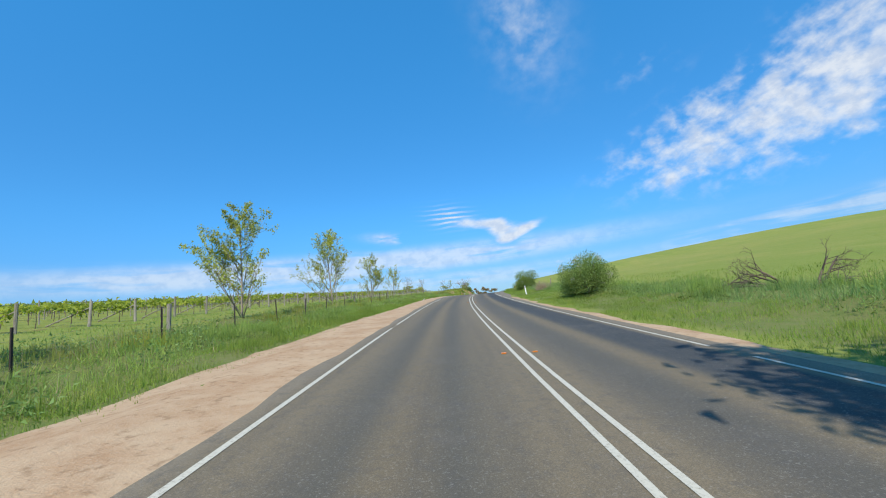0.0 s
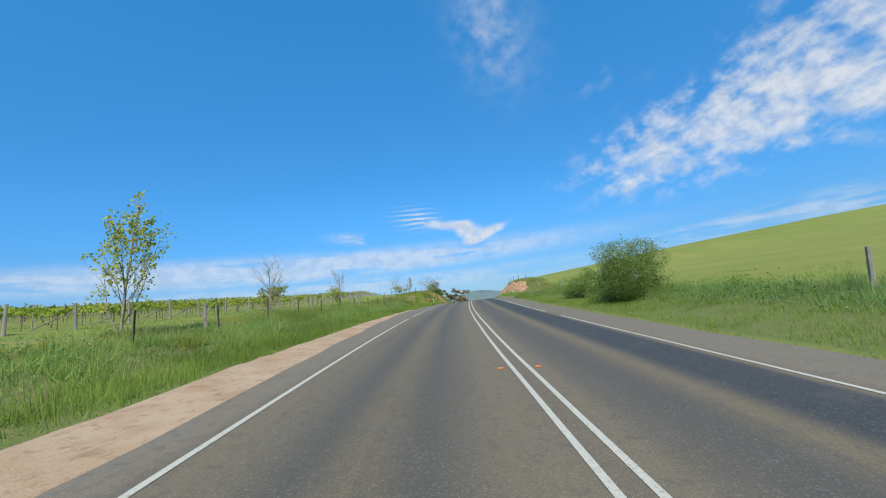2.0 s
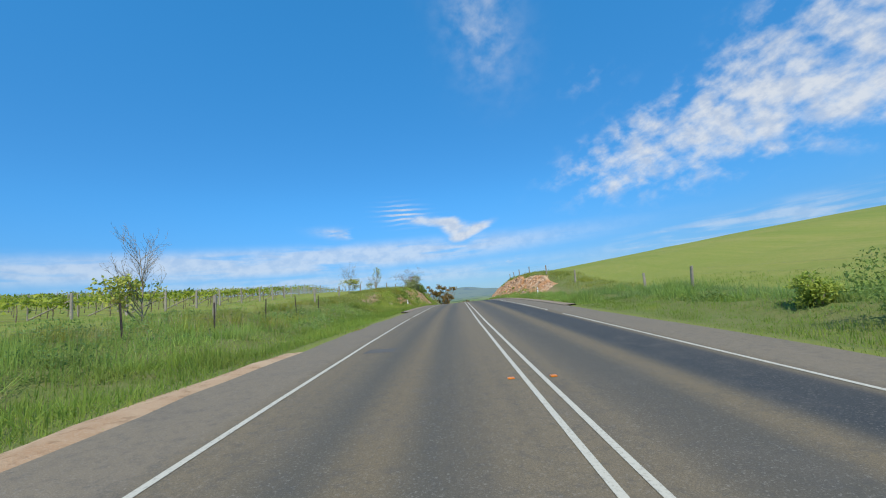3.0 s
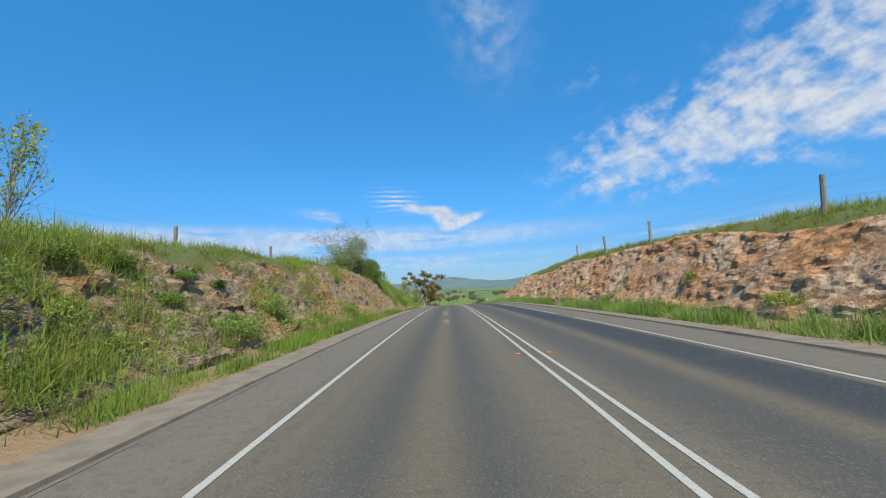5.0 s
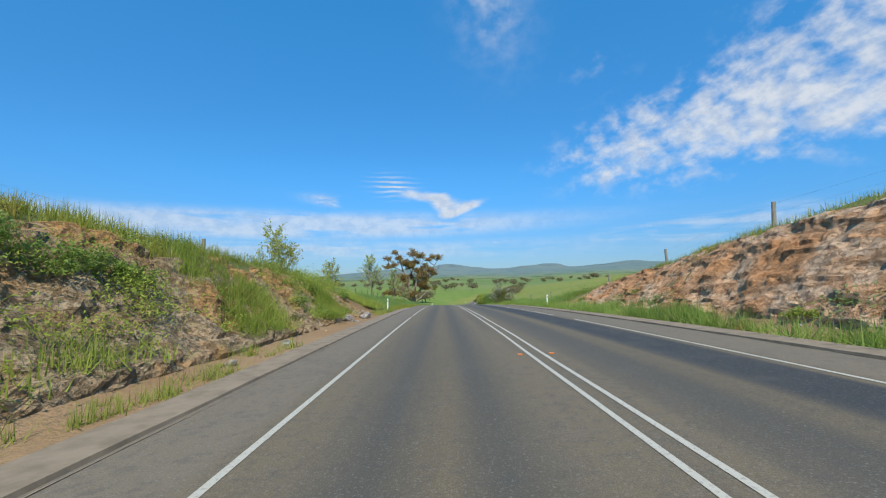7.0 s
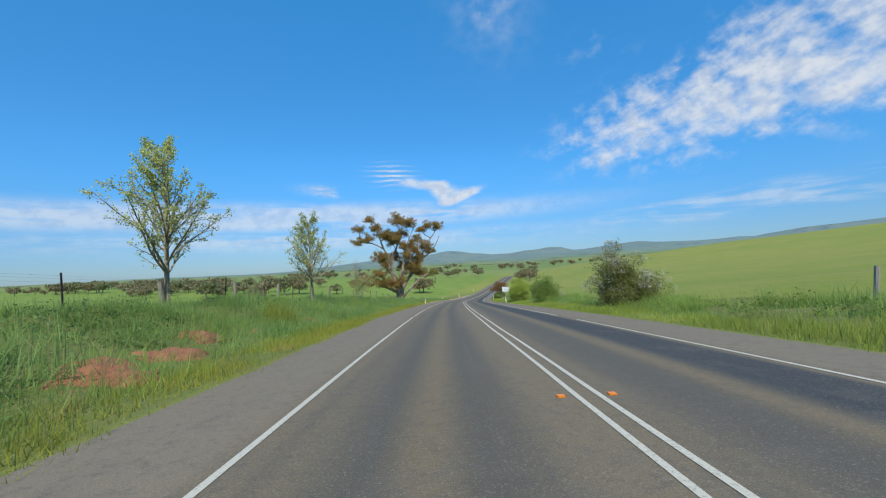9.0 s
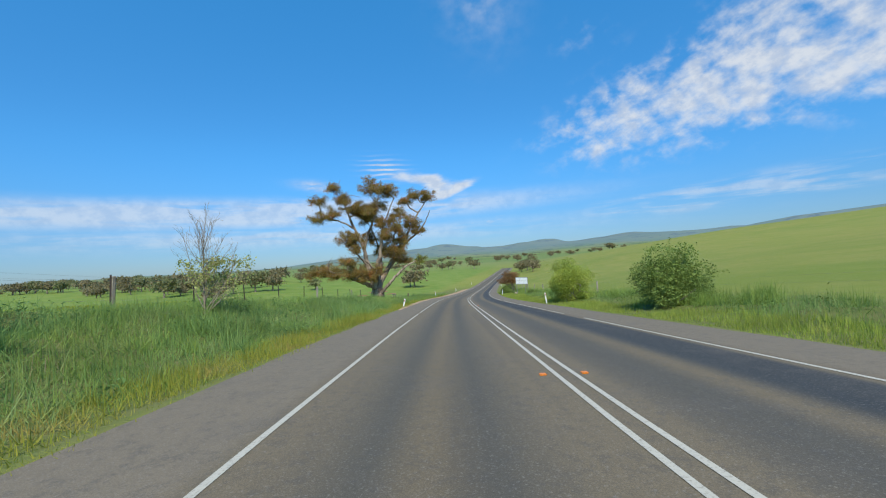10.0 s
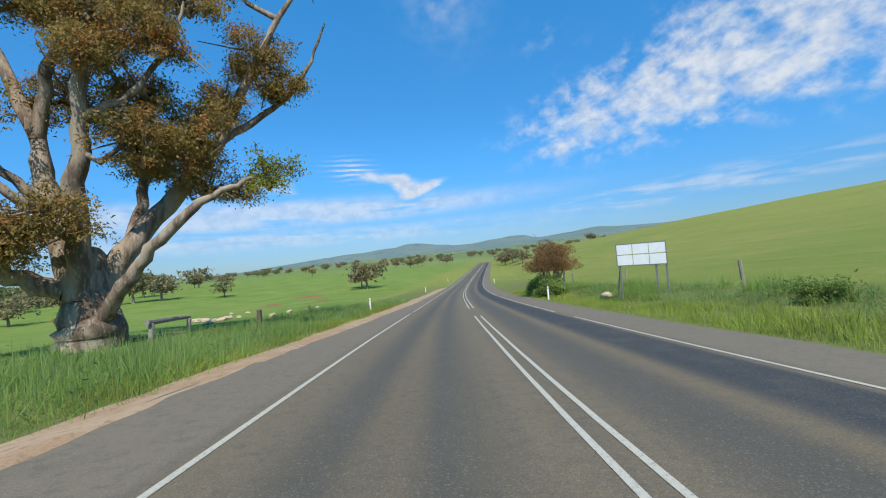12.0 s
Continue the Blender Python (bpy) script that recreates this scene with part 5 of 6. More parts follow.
def shade_tree():
    """The roadside tree leaning over the start of the drive, whose shade lies on the road."""
    rng = np.random.default_rng(8)
    t = thing("roadside_tree", ground_point(-4.0, 9.7, -0.2), "leaning roadside gum tree shading the road", "tree")
    fork = np.array([-2.6, 0.3, 7.2])
    lines = [(np.array([(0, 0, 0), (-0.4, 0.1, 2.4), (-1.4, 0.2, 5.0), fork]), np.array([0.34, 0.28, 0.22, 0.17]))]
    at = []
    for k in range(34):
        a, r = rng.uniform(0, 6.28), rng.uniform(0.15, 1.0) ** 0.6
        c = np.array([-4.2 + math.cos(a) * r * 3.4, 0.6 + math.sin(a) * r * 2.2, rng.uniform(8.4, 11.6)])
        lines.append((np.array([fork, (c + fork) / 2 + (0, 0, 0.3), c]), np.array([0.10, 0.07, 0.02])))
        at.append(c + rng.normal(size=(230, 3)) * np.array([0.5, 0.5, 0.35]))
    v, f = tubes(lines, 6)
    mesh_object("trunk", v, f, BARK_GUM, parent=t)
    at = np.concatenate(at)
    lv, lf = cards(rng, at, rng.uniform(0.12, 0.24, len(at)), 1.7, 0.4)
    mesh_object("crown", lv, lf, LEAF_GUM, smooth=False, parent=t)


shade_tree()

# ---- bushes ----
bush("rose_bush", 31, set_down(29.6, 8.6), (2.0, 3.2, 2.9), 46000, 0.046, LEAF_BUSH, "dense dark green rose bush dotted with white flowers", flowers=500, turn=-road_turn(30), stems=20, lumps=56)
bush("rose_bush", 32, set_down(73.4, 9.2), (2.0, 3.2, 3.5), 64000, 0.046, LEAF_BUSH, "large dense green rose bush with scattered white flowers", flowers=260, turn=road_turn(74), stems=22, lumps=60)
bush("rose_bush", 33, set_down(81.5, 8.8), (1.7, 3.0, 2.0), 18000, 0.048, LEAF_BUSH, "low green bush beside a larger one", turn=road_turn(80))
bush("flowering_bush", 34, set_down(250.2, 9.5), (1.8, 2.0, 3.7), 44000, 0.05, LEAF_OLIVE, "tall olive-green bush hung with white blossom", flowers=4000, turn=road_turn(249), fsize=0.05, stems=22, lumps=64)
bush("round_bush", 35, set_down(268.6, 8.7), (1.6, 1.8, 2.6), 26000, 0.06, LEAF_BUSH, "round dark green bush beside the paddock", turn=road_turn(268), lumps=44)
bush("round_bush", 36, set_down(283.2, 8.3), (1.9, 3.0, 4.3), 40000, 0.052, LEAF_FRESH, "bright green leafy bush beside a guide post", turn=road_turn(283), lumps=50)
bush("rust_shrub", 37, set_down(335.5, 7.9), (2.5, 2.6, 4.9), 26000, 0.058, LEAF_RUST, "rust-brown umbrella-shaped shrub on bare stems", turn=road_turn(335), clear=0.42, stems=22, lumps=40)
bush("roadside_shrub", 43, set_down(333.5, 7.2), (1.3, 2.2, 1.9), 9000, 0.075, LEAF_BUSH, "dark green shrub at the foot of a rust-brown one", turn=road_turn(335))
bush("roadside_shrub", 38, set_down(341.0, 8.2), (1.8, 3.6, 2.4), 10000, 0.11, LEAF_BUSH, "dark green low shrub beside the road", turn=road_turn(340))
bush("cutting_bush", 39, set_down(161.6, -11.0), (1.9, 2.5, 3.2), 34000, 0.062, LEAF_SAGE, "sage-green flowering bush on top of the cutting", flowers=2600, fsize=0.045, turn=road_turn(160), lumps=44)
bush("cutting_bush", 40, set_down(167.3, -10.2), (1.6, 2.4, 2.3), 18000, 0.07, LEAF_BUSH, "dark green bush on top of the cutting", flowers=120, turn=road_turn(160))
bush("verge_shrub", 41, set_down(86.2, 9.0), (0.5, 0.55, 1.0), 2600, 0.06, LEAF_FRESH, "small bright green shrub in the verge")
bush("verge_shrub", 42, set_down(311.3, 9.4), (0.6, 0.65, 0.95), 4200, 0.04, LEAF_BUSH, "low dull green shrub in the verge grass")


def bare_shrub(seed, at, height, label, group, name="dead_shrub", spec=None, radius=0.05, tilt=(0, 0, 1)):
    rng = np.random.default_rng(seed)
    lines, tips = [], []
    spec = spec or {"levels": 3, "count": (9, 8, 6), "from": (0.2, 0.15, 0.1), "angle": (42, 38, 40), "ratio": (0.6, 0.55, 0.5), "lift": (0.1, 0.1, 0.0, -0.1), "shape": 0.4}
    for k in range(4):
        a = rng.uniform(0, 6.28)
        w = np.array(tilt, float) + np.array([math.cos(a), math.sin(a), 0]) * 0.45
        grow(rng, (0.2 * math.cos(a), 0.2 * math.sin(a), -0.1), w / np.linalg.norm(w), height * 0.75, radius, 0, spec, lines, tips)
    v, f = tubes(lines, 3)
    t = thing(name, at, label, "dead branches", group)
    mesh_object("branch_mass", v, f, BARK_BROWN if name == "dead_shrub" else BARK_DEAD, parent=t)


WEEPING = {"levels": 3, "count": (9, 8, 7), "from": (0.3, 0.15, 0.1), "angle": (48, 44, 40), "ratio": (0.55, 0.5, 0.55), "lift": (0.1, -0.1, -0.5, -0.9), "shape": 0.3}
bare_shrub(51, set_down(163.6, -11.8), 5.6, "bare brown twiggy shrub above the cutting", "bare shrubs", spec=WEEPING)
bare_shrub(52, set_down(167.2, -11.2), 4.2, "bare brown twiggy shrub above the cutting", "bare shrubs", spec=WEEPING)
FALLEN = {"levels": 3, "count": (4, 4, 4), "from": (0.3, 0.25, 0.2), "angle": (48, 42, 40), "ratio": (0.6, 0.55, 0.5), "lift": (-0.5, -0.3, -0.2, -0.2), "shape": 0.4}
bare_shrub(53, set_down(14.0, 11.6), 2.3, "fallen dead brown branches in long grass", "fallen branches", "fallen_branch", tilt=(0.9, 0.3, 0.7), spec=FALLEN, radius=0.08)
bare_shrub(54, set_down(16.5, 12.4), 2.3, "fallen dead brown branches in long grass", "fallen branches", "fallen_branch", tilt=(-0.9, 0.2, 0.6), spec=FALLEN, radius=0.08)
bare_shrub(55, set_down(19.6, 11.8), 1.6, "fallen dead brown branches in long grass", "fallen branches", "fallen_branch", tilt=(0.7, 0.1, 0.5), spec=FALLEN, radius=0.06)


def build_scrub():
    """Small weeds and shrubs that cling to the cutting's banks."""
    rng = np.random.default_rng(71)
    for i in range(54):
        left = i % 3 > 0
        s = rng.uniform(112, 208) if not left else (rng.uniform(112, 152) if rng.random() < 0.55 else rng.uniform(168, 206))
        u = -rng.uniform(7.3, 9.2) if left else rng.uniform(7.2, 8.6)
        r = rng.uniform(0.3, 0.85) if left else rng.uniform(0.3, 0.6)
        bush("weed_clump", 200 + i, set_down(s, u, 0.15 if left else 0.0), (r, r * 1.3, r * 0.9), int(1900 * r + 400), 0.04, (LEAF_FRESH, LEAF_LIME, GRASS_LONG)[i % 3],
             "green weeds growing on the rocky bank" if left else "green weeds at the foot of the red bank", "weeds", "weeds on the cutting", stems=4, lumps=9)


build_scrub()


def far_trees():
    """Clumped woodland trees across the valley, each with trunk and crown."""
    rng = np.random.default_rng(91)
    kinds = []
    for k in range(4):
        lines, at = [], []
        h = 1.0
        lines.append((np.array([(0, 0, -0.05), (0.02, 0, 0.2), (0.0, 0.03, 0.42)]), np.array([0.05, 0.04, 0.03])))
        for j in range(13):
            a = rng.uniform(0, 6.28)
            c = np.array([math.cos(a) * rng.uniform(0.1, 0.55), math.sin(a) * rng.uniform(0.1, 0.62), rng.uniform(0.42, 0.84)])
            lines.append((np.array([(0, 0, 0.3), c * 0.6 + np.array([0, 0, 0.1]), c]), np.array([0.022, 0.016, 0.006])))
            at.append(c + rng.normal(size=(44, 3)) * np.array([0.15, 0.15, 0.06]))
        v, f = tubes(lines, 5)
        at = np.concatenate(at)
        lv, lf = cards(rng, at, rng.uniform(0.07, 0.13, len(at)), 1.3, 0.1)
        kinds.append(((v, f), (lv, lf), (LEAF_FAR, LEAF_FAR, LEAF_GREY, LEAF_FAR)[k]))
    places = []
    for _ in range(100):
        q = rng.uniform(0, 1)
        places.append((545 - 100 * q + rng.uniform(-40, 60), -470 + 330 * q + rng.uniform(-45, 25), rng.uniform(4.5, 11.0)))
    for _ in range(26):
        places.append((rng.uniform(560, 820), rng.uniform(-330, -20), rng.uniform(6, 10)))
    for _ in range(46):
        places.append((rng.uniform(760, 1150), rng.uniform(-420, 160), rng.uniform(6, 11)))
    for _ in range(18):
        places.append((rng.uniform(430, 700), rng.uniform(10, 26), rng.uniform(4, 8)))
    places += [(403, -145, 9.3), (371, -90, 5.6), (396, -110, 7.6), (407, -113, 9.6), (412, -106, 10.0), (416, -100, 8.4), (443, -181, 10.0), (371, -79, 1.7),
               (417, -79, 5.6), (417, -32, 8.0), (424, -36, 7.0), (565, -121, 6.5), (660, -63, 9.0), (640, -66, 7.5)]
    made = {}
    for i, (s, u, h) in enumerate(places):
        k = i % 4
        at = ground_point(s, u, -0.1)
        w = rng.uniform(0.75, 1.1)
        m = Matrix.LocRotScale(at, Euler((0, 0, rng.uniform(0, 6.28))), (h * w, h * w, h))
        if k not in made:
            made[k] = plant("paddock_tree", (0, 0, 0), kinds[k], "spreading grey-green woodland tree in the valley paddocks", "tree", "woodland trees in the valley", bark=BARK_GUM)
            made[k].matrix_world = m
            made[k].location, made[k].scale = at, (h * w, h * w, h)
        else:
            c = copy_thing(made[k], Matrix())
            c.matrix_basis = m


far_trees()


# ---- vineyard ----
def build_vineyard():
    """Trellis rows running up the slope from the headland: strainer post, stay, line posts and the vines on their wires."""
    rng = np.random.default_rng(101)
    bm = bmesh.new()
    pole(bm, (0, 0, -0.3), (0, 0, 1.35), 0.075, 0.065, 8, 0.006)
    strainer = bpy.data.meshes.new("strainer_post")
    bm.to_mesh(strainer)
    bm.free()
    bm = bmesh.new()
    pole(bm, (0, 0, -0.2), (0, 0, 1.45), 0.042, 0.038, 6, 0.004)
    line_post = bpy.data.meshes.new("line_post")
    bm.to_mesh(line_post)
    bm.free()
    for me in (strainer, line_post):
        me.materials.append(POST_WOOD)
    rows = [(-8 + i * 3.1, -20.0 - 0.4 * rng.random() - 6.0 * sstep(-8 + i * 3.1, 110, 160), 150.0) for i in range(64)]
    rows += [(346.0 + 3.4 * i, -84.0 - 1.5 * i, 90.0) for i in range(7)]  # the small block in the valley
    for i, (s, u0, length) in enumerate(rows):
        head = ground_point(s, u0, 0.0)
        row = thing("vine_row", head, "vineyard row of yellow-green spring vines on wooden posts", "vine row", "vineyard rows")
        inv = row.matrix_world.inverted()

        def child(name, me, at):
            ob = new(name, me)
            ob.parent = row
            ob.matrix_basis = inv @ Matrix.Translation(at) @ pose(0, 0, 0, rng.uniform(-3, 3), rng.uniform(-3, 3), rng.uniform(0, 360))
        child("strainer_post", strainer, head)
        _, right, _ = road_at(s)
        out = Vector((right[0, 0], right[0, 1], 0))
        bm = bmesh.new()
        foot = ground_point(s, u0 - 2.3, 0.05) - head
        pole(bm, (0, 0, 1.0), foot, 0.035, 0.04, 6)
        part("stay", bm, POST_WOOD, row)
        for j in range(10):
            child("line_post", line_post, ground_point(s, u0 - 6.0 - 7.0 * j))
        n = 1500 if i < 40 or i > 63 else 800
        t = rng.random(n) ** 1.5 * length
        u = u0 - 0.3 - t
        line, rt, tg = road_at(np.full(n, s))
        z = ground_z(np.full(n, s), u)
        k = value_noise(t / 1.5, t * 0 + i, 7)
        hgt = 0.98 + 0.16 * k + rng.normal(size=n) * 0.12
        off = rng.normal(size=n) * 0.16
        big = 1 + t / 60
        pts = np.stack([line[:, 0] + rt[:, 0] * u + tg[:, 0] * off, line[:, 1] + rt[:, 1] * u + tg[:, 1] * off, z + hgt], -1) - np.array(head)
        lv, lf = cards(rng, pts, rng.uniform(0.13, 0.24, n) * big, 1.2)
        tagged(mesh_object("vine_foliage", lv, lf, LEAF_VINE, smooth=False, parent=row), kind="stuff")
        # vine trunks
        tt = np.arange(1.0, 60, 1.9)
        stems = []
        for q in tt:
            a = np.array(ground_point(s, u0 - q, -0.05) - head)
            stems.append((np.array([a, a + (0.03, 0.02, 0.45), a + (0, 0, 0.92)]), np.array([0.03, 0.022, 0.02])))
        sv, sf = tubes(stems, 4)
        tagged(mesh_object("vine_wood", sv, sf, BARK_DEAD, parent=row), kind="stuff")
        wires = []
        for hh in (0.55, 0.95, 1.25):
            ws = np.array([np.array(ground_point(s, u0 - q, hh) - head) for q in np.linspace(0, 70, 12)])
            wires.append((ws, np.full(12, 0.004)))
        for wire in wires:
            mesh_object("wire", *tubes([wire], 3), WIRE, parent=row)


build_vineyard()


# ---- fences ----
def fence(name, label, post_name, mesh, spots, heights, mat_wire=WIRE, lean=4.0, seed=3):
    """Posts at (s, u) spots with wires between them; one fence is one thing."""
    rng = np.random.default_rng(seed)
    f = thing(name, ground_point(*spots[0]), label, "fence", "fences")
    inv = f.matrix_world.inverted()
    feet = []
    for s, u in spots:
        at = ground_point(s, u)
        feet.append(np.array(at))
        ob = new(post_name, mesh)
        ob.parent = f
        ob.matrix_basis = inv @ Matrix.Translation(at) @ pose(0, 0, 0, rng.uniform(-lean, lean), rng.uniform(-lean, lean), rng.uniform(0, 360))
    feet = np.array(feet) - np.array(f.matrix_world.translation)
    lines = [(feet + np.array([0, 0, h]), np.full(len(feet), 0.002)) for h in heights]
    for line in lines:
        mesh_object("wire", *tubes([line], 3), mat_wire, parent=f)
    return f


def post_mesh(name, height, r, mat, sides=8, rough=0.008, square=False):
    bm = bmesh.new()
    if square:
        for turn in (0, 120, 240):
            box(bm, (0.032, 0.006, height + 0.3), (0.016 * math.cos(radians(turn)), 0.016 * math.sin(radians(turn)), (height - 0.3) / 2), 0.0, Matrix.Rotation(radians(turn), 4, "Z"))
    else:
        pole(bm, (0, 0, -0.3), (0.01, 0, height), r, r * 0.9, sides, rough)
    me = bpy.data.meshes.new(name)
    bm.to_mesh(me)
    bm.free()
    me.materials.append(mat)
    return me


STAR = post_mesh("star_picket", 1.15, 0, POST_STEEL, square=True)
ROUND = post_mesh("fence_post", 1.15, 0.085, POST_WOOD)
ROUND_TALL = post_mesh("fence_post", 1.25, 0.085, POST_WOOD)
fence("vineyard_fence", "wire fence on thin dark steel posts before the vineyard", "star_picket", STAR, [(-4 + 4.1 * k, -10.6 - 0.15 * math.sin(k)) for k in range(27)], (0.25, 0.55, 0.85, 1.05))
fence("tree_line_fence", "line of weathered wooden posts beside the young trees", "fence_post", ROUND, [(s, -12.2) for s in (2, 15, 28.5, 41, 56.5, 67.5, 80, 93, 106)], (0.3, 0.7, 1.0))
fence("cutting_fence", "post and wire fence along the top of the cutting", "fence_post", ROUND, [(115.3 + 8.57 * k, -13.1 + 0.08 * k) for k in range(12)], (0.3, 0.7, 1.0))
fence("cutting_fence", "post and wire fence along the top of the cutting", "fence_post", ROUND_TALL, [(102.0, 11.8), (115.6, 11.2), (126.4, 10.8), (137.6, 10.6), (148.7, 10.7), (155.2, 10.6), (161.8, 10.6), (190.6, 11.5), (199.0, 12.0), (208.0, 12.3)], (0.4, 0.8, 1.15))
fence("paddock_fence", "old wire fence on leaning wooden posts along the paddock", "fence_post", ROUND_TALL, [(s, 12.0) for s in (51.7, 62.5, 76, 97)], (0.4, 0.8, 1.1), lean=8)
fence("paddock_fence", "old wire fence on leaning wooden posts along the paddock", "fence_post", ROUND_TALL, [(s, 12.4) for s in (226, 238, 262, 275.5, 289, 302, 318.4, 331, 345, 360)], (0.4, 0.8, 1.1), lean=6, seed=9)
fence("roadside_fence", "wire fence on steel and wooden posts above the verge", "star_picket", STAR, [(224 + 4.4 * k, -13.4) for k in range(18)], (0.25, 0.55, 0.85, 1.05), seed=4)
fence("roadside_fence", "line of weathered wooden fence posts above the verge", "fence_post", ROUND, [(s, -13.7) for s in (229, 241.8, 247.5, 253, 264, 285, 296)], (0.3, 0.7, 1.0), seed=6)


def rail_fence():
    f = thing("rail_fence", ground_point(42.2, 12.0), "grey wooden strainer posts joined by one rail", "fence")
    inv = f.matrix_world.inverted()
    tops = []
    for s in (42.3, 38.4, 34.6):
        at = ground_point(s, 12.0)
        bm = bmesh.new()
        pole(bm, (0, 0, -0.3), (0.02, 0.01, 1.25), 0.14, 0.125, 10, 0.01)
        ob = part("post", bm, POST_WOOD, f)
        ob.matrix_basis = inv @ Matrix.Translation(at)
        tops.append(at - f.matrix_world.translation + Vector((0, 0, 1.1)))
    for a, b in zip(tops[:-1], tops[1:]):
        bm = bmesh.new()
        pole(bm, a, b, 0.06, 0.055, 8, 0.008)
        part("rail", bm, POST_WOOD, f)


rail_fence()


# ---- guide posts, reflectors, sign, kerbs ----
def guide_posts():
    def build(at, turn):
        t = thing("guide_post", at, "white plastic roadside guide post with reflector", "guide post", "guide posts")
        t.matrix_world = at_matrix(at, turn, 0, 0)
        bm = bmesh.new()
        box(bm, (0.105, 0.035, 1.35), (0, 0, 0.375), 0.008)
        part("post", bm, WHITE, t)
        bm = bmesh.new()
        box(bm, (0.055, 0.008, 0.11), (0, -0.0205, 0.88), 0.002)
        part("reflector", bm, RED_REFLECT, t, "red reflector")
        bm = bmesh.new()
        box(bm, (0.055, 0.008, 0.11), (0, 0.0205, 0.88), 0.002)
        part("reflector", bm, GREY_REFLECT, t, "grey reflector")
        return t

    def at_matrix(at, turn, ax, ay):
        return Matrix.Translation(at) @ Matrix.Rotation(turn, 4, "Z") @ pose(0, 0, 0, ax, ay, 0)
    spots = [(47.0, 6.5, -1, -5), (113.0, 6.75, 0, 2), (206.4, 6.55, 0, 0), (283.0, 6.15, 3, -7), (329.5, 6.0, 0, 1), (122.5, -7.0, 0, -1), (208.5, -6.4, 0, 0),
             (283.0, -5.85, 0, 14), (330.7, -7.6, 0, 0), (374.0, -7.6, 0, 0), (395.0, 6.2, 0, 0), (420.0, -7.4, 0, 0)]
    first = None
    for s, u, ax, ay in spots:
        at, turn = ground_point(s, u, -0.32 if 280 < s < 290 and u < 0 else -0.14 if 280 < s < 290 else 0.0), road_turn(s)
        if first is None:
            first = build(at, turn)
            first.matrix_world = at_matrix(at, turn, ax, ay)
        else:
            copy_thing(first, at_matrix(at, turn, ax, ay))
    at = ground_point(46.4, -5.6, 0.07)
    t = thing("fallen_guide_post", at, "white guide post lying knocked over on gravel", "guide post")
    t.matrix_world = Matrix.Translation(at) @ pose(0, 0, 0, 84, 3, 14)
    bm = bmesh.new()
    box(bm, (0.11, 0.035, 1.3), (0, 0, 0.1), 0.008)
    part("post", bm, WHITE, t)


guide_posts()


def road_studs():
    first = None
    for s in (8.0, 32.5, 56.7, 80.9, 109.0, 133.0, 158.4, 182.9, 206.0, 229.9, 256.0, 280.5, 325.0, 349.0):
        for u in (-0.30, 0.32):
            p = road_points(np.array([s]), np.array([u]))[0]
            m = Matrix.Translation(p) @ Matrix.Rotation(road_turn(s), 4, "Z")
            if first is None:
                first = thing("road_stud", p, "amber raised reflective road stud", "road stud", "road studs")
                first.matrix_world = m
                bm = bmesh.new()
                box(bm, (0.10, 0.09, 0.02), (0, 0, 0.008), 0.006)
                part("stud_body", bm, AMBER, first)
                bm = bmesh.new()
                box(bm, (0.085, 0.01, 0.012), (0, -0.046, 0.01))
                part("reflector", bm, AMBER, first)
            else:
                copy_thing(first, m)


road_studs()


def sign():
    a, b = ground_point(321.9, 8.05), ground_point(320.3, 10.15)
    mid = (a + b) / 2
    way = b - a
    turn = math.atan2(way.y, way.x)
    t = thing("billboard", Vector((mid.x, mid.y, ground_point(321.1, 9.1).z)), "blank white roadside board of six panels on posts", "billboard", turn=turn)
    w, lo, hi = 2.4, 1.58, 2.74
    for x in (-w / 2 + 0.1, w * 0.28, w / 2 - 0.05):
        bm = bmesh.new()
        box(bm, (0.09, 0.09, hi + 0.3), (x, 0.09, (hi - 0.3) / 2), 0.01)
        part("post", bm, GALV, t)
    bm = bmesh.new()
    pole(bm, (-w / 2 + 0.1, 0.1, 1.6), (-w / 2 - 0.35, 0.9, -0.2), 0.035, 0.035, 6)
    part("brace", bm, GALV, t)
    bm = bmesh.new()
    for z in (lo, hi):
        box(bm, (w + 0.06, 0.05, 0.05), (0, 0.02, z), 0.006)
    for x in (-w / 2, w / 2):
        box(bm, (0.05, 0.05, hi - lo - 0.05), (x, 0.02, (lo + hi) / 2), 0.006)
    part("frame", bm, GALV, t)
    pw, ph = w / 3, (hi - lo) / 2
    for i in range(3):
        for j in range(2):
            bm = bmesh.new()
            box(bm, (pw - 0.035, 0.02, ph - 0.045), (-w / 2 + pw * (i + 0.5), 0.01, lo + ph * (j + 0.5)), 0.004)
            part("panel", bm, PANEL, t)


sign()


